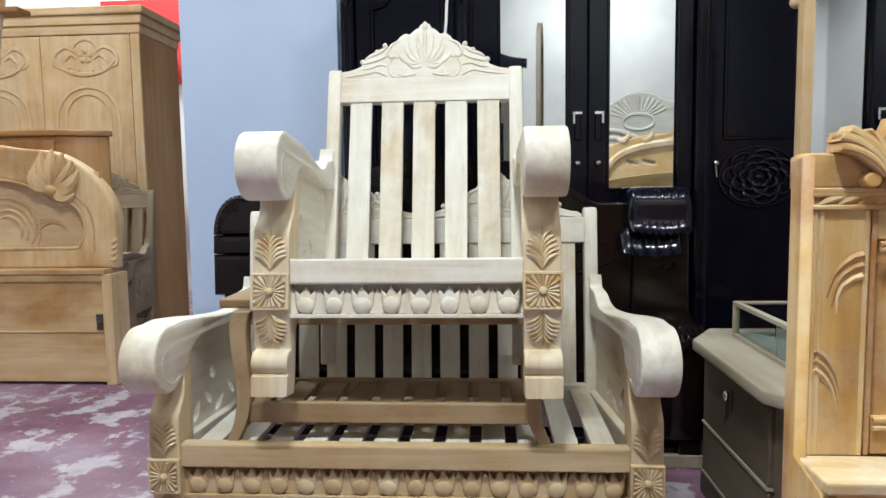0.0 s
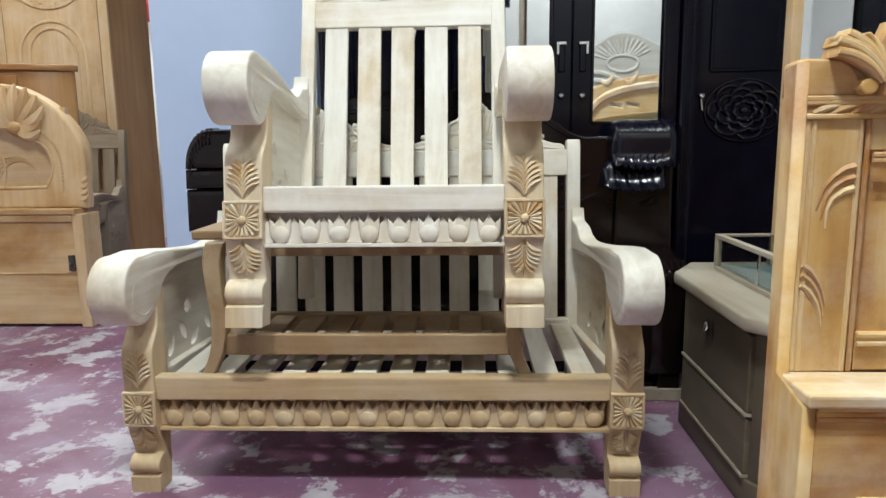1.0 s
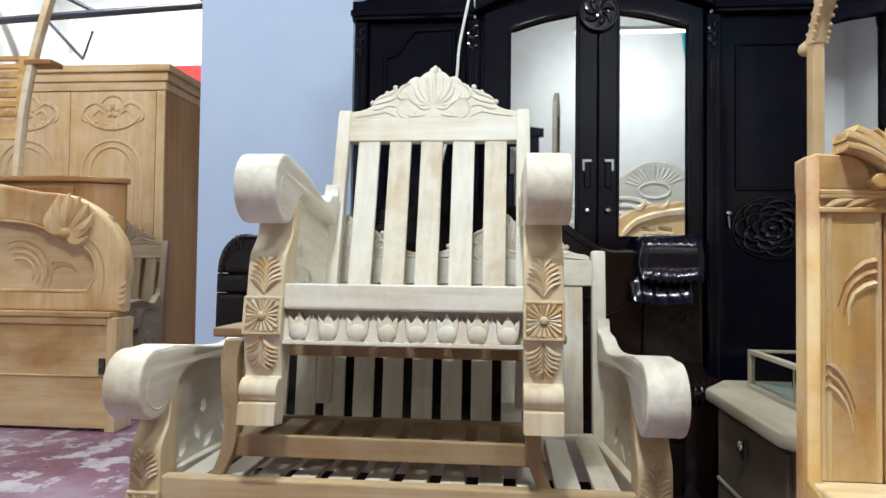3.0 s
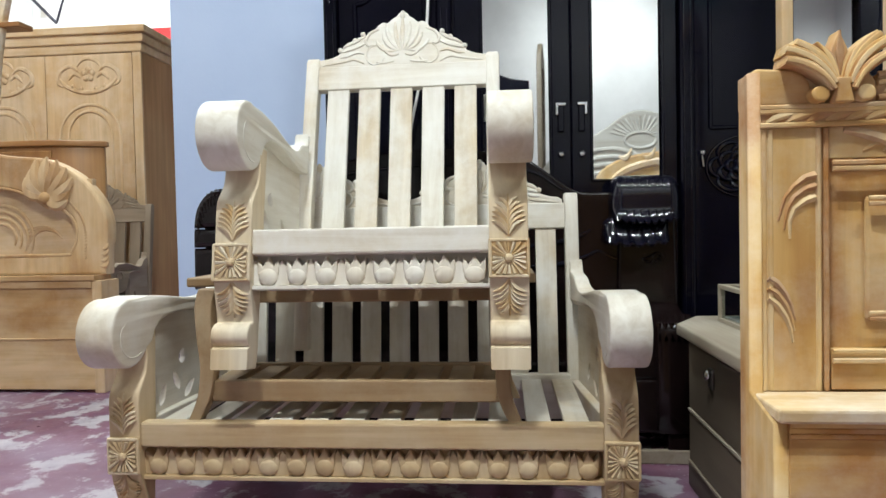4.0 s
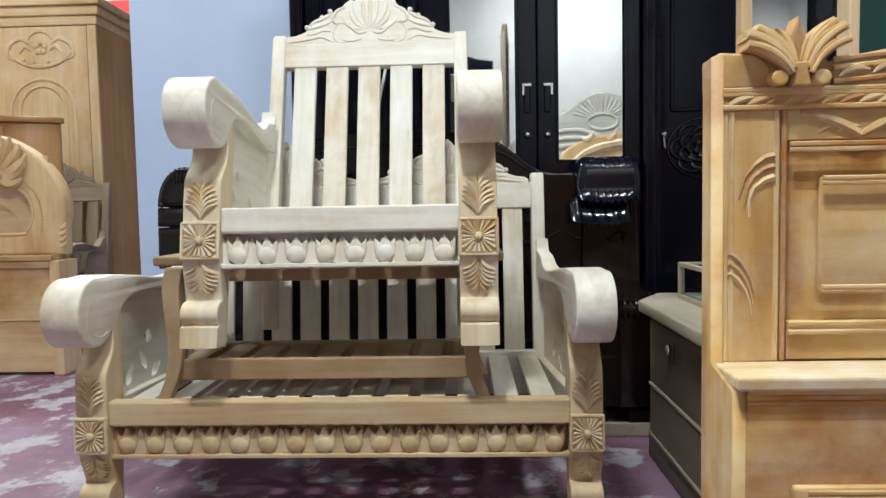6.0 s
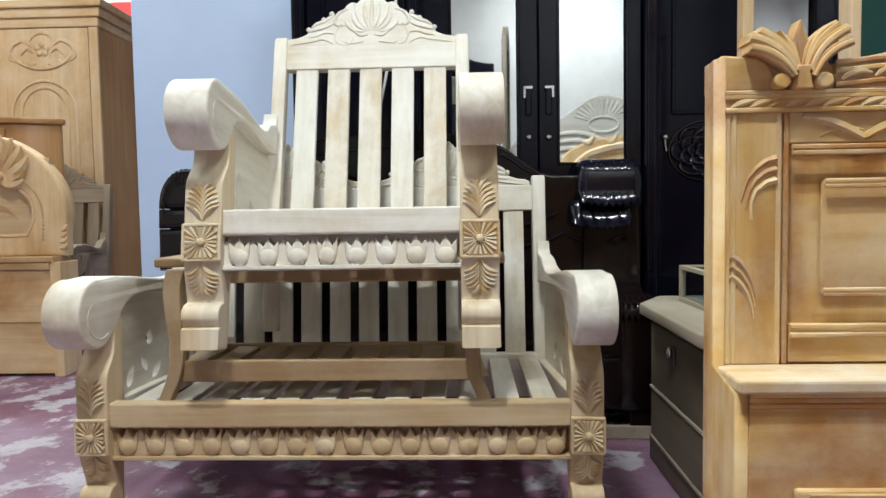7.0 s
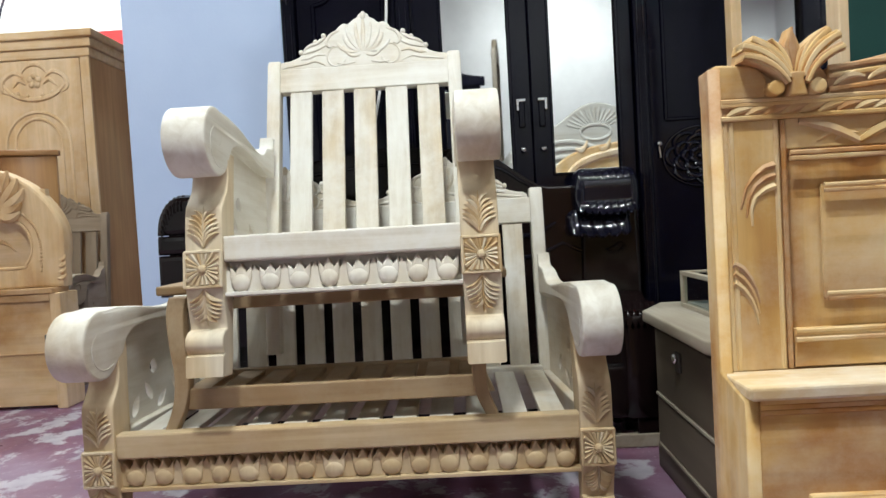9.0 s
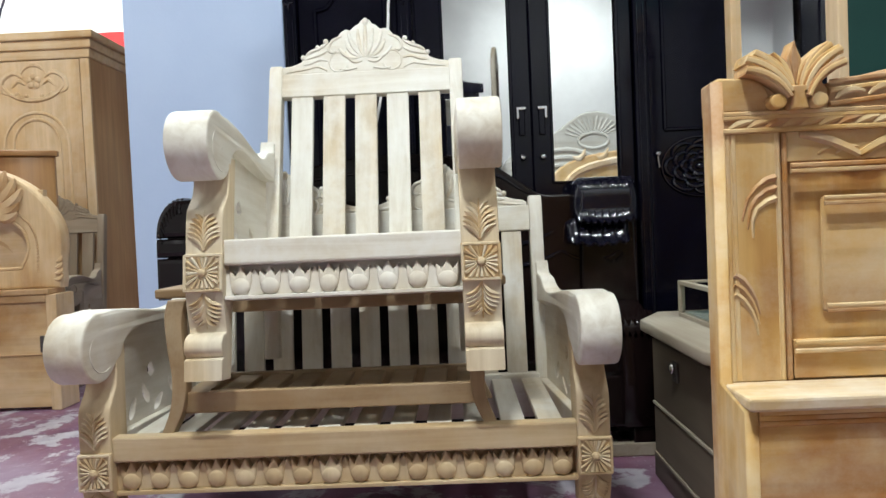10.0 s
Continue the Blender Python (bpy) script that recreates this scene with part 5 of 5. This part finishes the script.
def slatted_seat_on_cabinet():
    """Side of a small slatted chair turned on top of the cabinet."""
    ob = thing("slatted_chair", pose(-2.24, 2.09, 1.4357), "orange-brown wooden chair with a slotted back on the cabinet", "chair")
    holes = [[(-0.42, z), (-0.03 + 0.04 * (z - 0.3), z), (-0.03 + 0.04 * (z - 0.3), z + 0.022), (-0.42, z + 0.022)] for z in (0.36, 0.42, 0.48, 0.54, 0.60, 0.66, 0.71)]
    part("backrest", plate([[(-0.47, 0.24), (0.035, 0.24), (0.075, 0.76), (-0.47, 0.76)]] + holes, 0.03, 0.004, Matrix.Translation((0, 0.035, 0)) @ XZ), teak_x, ob)
    for x in (0.0, -0.5):
        pts = smooth([(0.0, 0.0), (0.035, 0.0), (0.062, 0.35), (0.118, 0.70), (0.195, 1.0), (0.27, 1.25), (0.225, 1.25), (0.15, 1.0), (0.075, 0.70), (0.02, 0.35)], 4)
        part("post", plate([[(x + u, v) for u, v in pts]], 0.05, 0.006, Matrix.Translation((0, 0.0, 0)) @ XZ), dusty_teak, ob, smooth=True)
    part("arm", boxes((0.06, 0.235, -0.03, 0.09, 0.69, 0.72)), brown_x, ob)


slatted_seat_on_cabinet()


# ---- things seen only in the mirrors ----
def grey_headboard():
    ob = thing("bed_headboard", pose(2.24, -2.9, 0, 0, 0, 180) @ Matrix.Diagonal((1.5, 1, 1.54, 1)), "pale grey raw wood headboard with carved eye-shaped waves", "headboard")
    top = smooth([(-0.75, 0.75), (-0.62, 0.98), (-0.45, 1.05), (-0.2, 1.22), (0.05, 1.29), (0.3, 1.15), (0.55, 1.05), (0.75, 0.8)], 5, False)
    part("board", plate([[(0.75, 0.0), (-0.75, 0.0)] + top], 0.05, 0.01, XZ), ash_x, ob, smooth=True)
    bm = bmesh.new()
    M = Matrix.Translation((0, -0.024, 0)) @ XZ
    for k in range(5):
        ridge(bm, smooth([(-0.7, 0.85 - 0.05 * k), (-0.4, 0.98 - 0.05 * k), (-0.1, 0.95 - 0.05 * k), (0.2, 1.05 - 0.05 * k), (0.6, 0.98 - 0.05 * k)], 6, False), 0.008, 0.006, M, peak=0.018)
    for k in range(14):
        a = radians(20 + 10 * k)
        ridge(bm, [(0.02 + 0.08 * math.cos(a), 1.10 + 0.06 * math.sin(a)), (0.02 + 0.20 * math.cos(a), 1.10 + 0.16 * math.sin(a))], 0.005, 0.008, M)
    ridge(bm, arc((0.02, 1.10), 0.10, 0, 360, 20, 0.05), 0.01, None, M)
    pieces("carved_wave", bm, ash_x, ob, smooth=True)


grey_headboard()


def yellow_headboard():
    ob = thing("bed_headboard", pose(2.42, -2.55, 0, 0, 0, 180) @ Matrix.Diagonal((1.2, 1, 2.0, 1)), "yellow raw wood headboard with a rounded frame and two slots", "headboard")
    top = smooth([(-0.6, 0.80), (-0.3, 0.79), (0.05, 0.775), (0.3, 0.755), (0.46, 0.72), (0.56, 0.67), (0.6, 0.58)], 5, False)
    holes = [[(x, 0.632), (x + 0.10, 0.640), (x + 0.10, 0.655), (x, 0.647)] for x in (0.10, 0.23)]
    part("board", plate([[(0.6, 0.0), (-0.6, 0.0)] + top] + holes, 0.05, 0.01, XZ), teak_x, ob, smooth=True)
    part("arch_rib", ridge(bmesh.new(), smooth([(0.50, 0.3), (0.49, 0.56), (0.43, 0.65), (0.28, 0.70), (0.0, 0.73), (-0.5, 0.745)], 6, False), 0.02, None, Matrix.Translation((0, -0.025, 0)) @ XZ), dusty_teak, ob, smooth=True)
    bm = bmesh.new()
    for x in (0.30, 0.12, -0.06, -0.24):
        ridge(bm, bent((x + 0.10, 0.752), (x, 0.79), 0.25, 6), 0.006, 0.004, Matrix.Translation((0, -0.02, 0)) @ XZ, peak=0.016)
    pieces("crest_leaf", bm, dusty_teak, ob, smooth=True)


yellow_headboard()


def standing_frame():
    ob = thing("standing_mirror", pose(1.27, -3.0, 0, 0, 0, 100) @ Matrix.Diagonal((1, 1, 1.52, 1)), "narrow dark framed mirror standing against the light wall", "mirror")
    part("frame", plate([[(-0.03, 0.0), (0.25, 0.0), (0.25, 1.66), (0.11, 1.76), (-0.03, 1.66)], [(0.0, 0.3), (0.0, 1.6), (0.22, 1.6), (0.22, 0.3)]], 0.05, 0.005, XZ), night_z, ob)
    part("mirror", boxes((-0.005, 0.225, 0.0, 0.006, 0.295, 1.605), bevel=0), mirror_glass, ob)


standing_frame()


def black_cabinet():
    ob = thing("cabinet", pose(0.665, -3.6, 0, 0, 0, 180) @ Matrix.Diagonal((1, 1, 1.6, 1)), "black lacquered cabinet with a curved cornice by the light wall", "cabinet")
    part("body", boxes((-0.45, 0.45, 0.0, 0.5, 0.0, 1.48)), black, ob)
    part("cornice", plate([[(0.5, 1.48), (-0.5, 1.48)] + smooth([(-0.5, 1.54), (-0.3, 1.56), (0, 1.62), (0.3, 1.56), (0.5, 1.54)], 5, False)], 0.06, 0.01, Matrix.Translation((0, 0.0, 0)) @ XZ), black, ob, smooth=True)
    for x in (-0.43, 0.01):
        part("door", boxes((x, x + 0.42, -0.02, 0.0, 0.06, 1.46)), black, ob)


black_cabinet()
tagged(part("tarpaulin", plate([smooth([(3.64, 4.40), (3.80, 4.32), (4.0, 4.36), (4.5, 4.5), (4.5, 5.2), (3.66, 5.2)], 4)], 0.02, 0.006, Matrix.Translation((0, -7.388, 0)) @ XZ), cyan_sheet, smooth=True), "cyan tarpaulin hung high on the light wall", "tarpaulin")
tagged(part("plank", boxes((1.15, 1.72, 0.69, 0.715, 0.0, 0.05)), night_top), "grey plank lying along the front of the dark sofa", "plank")
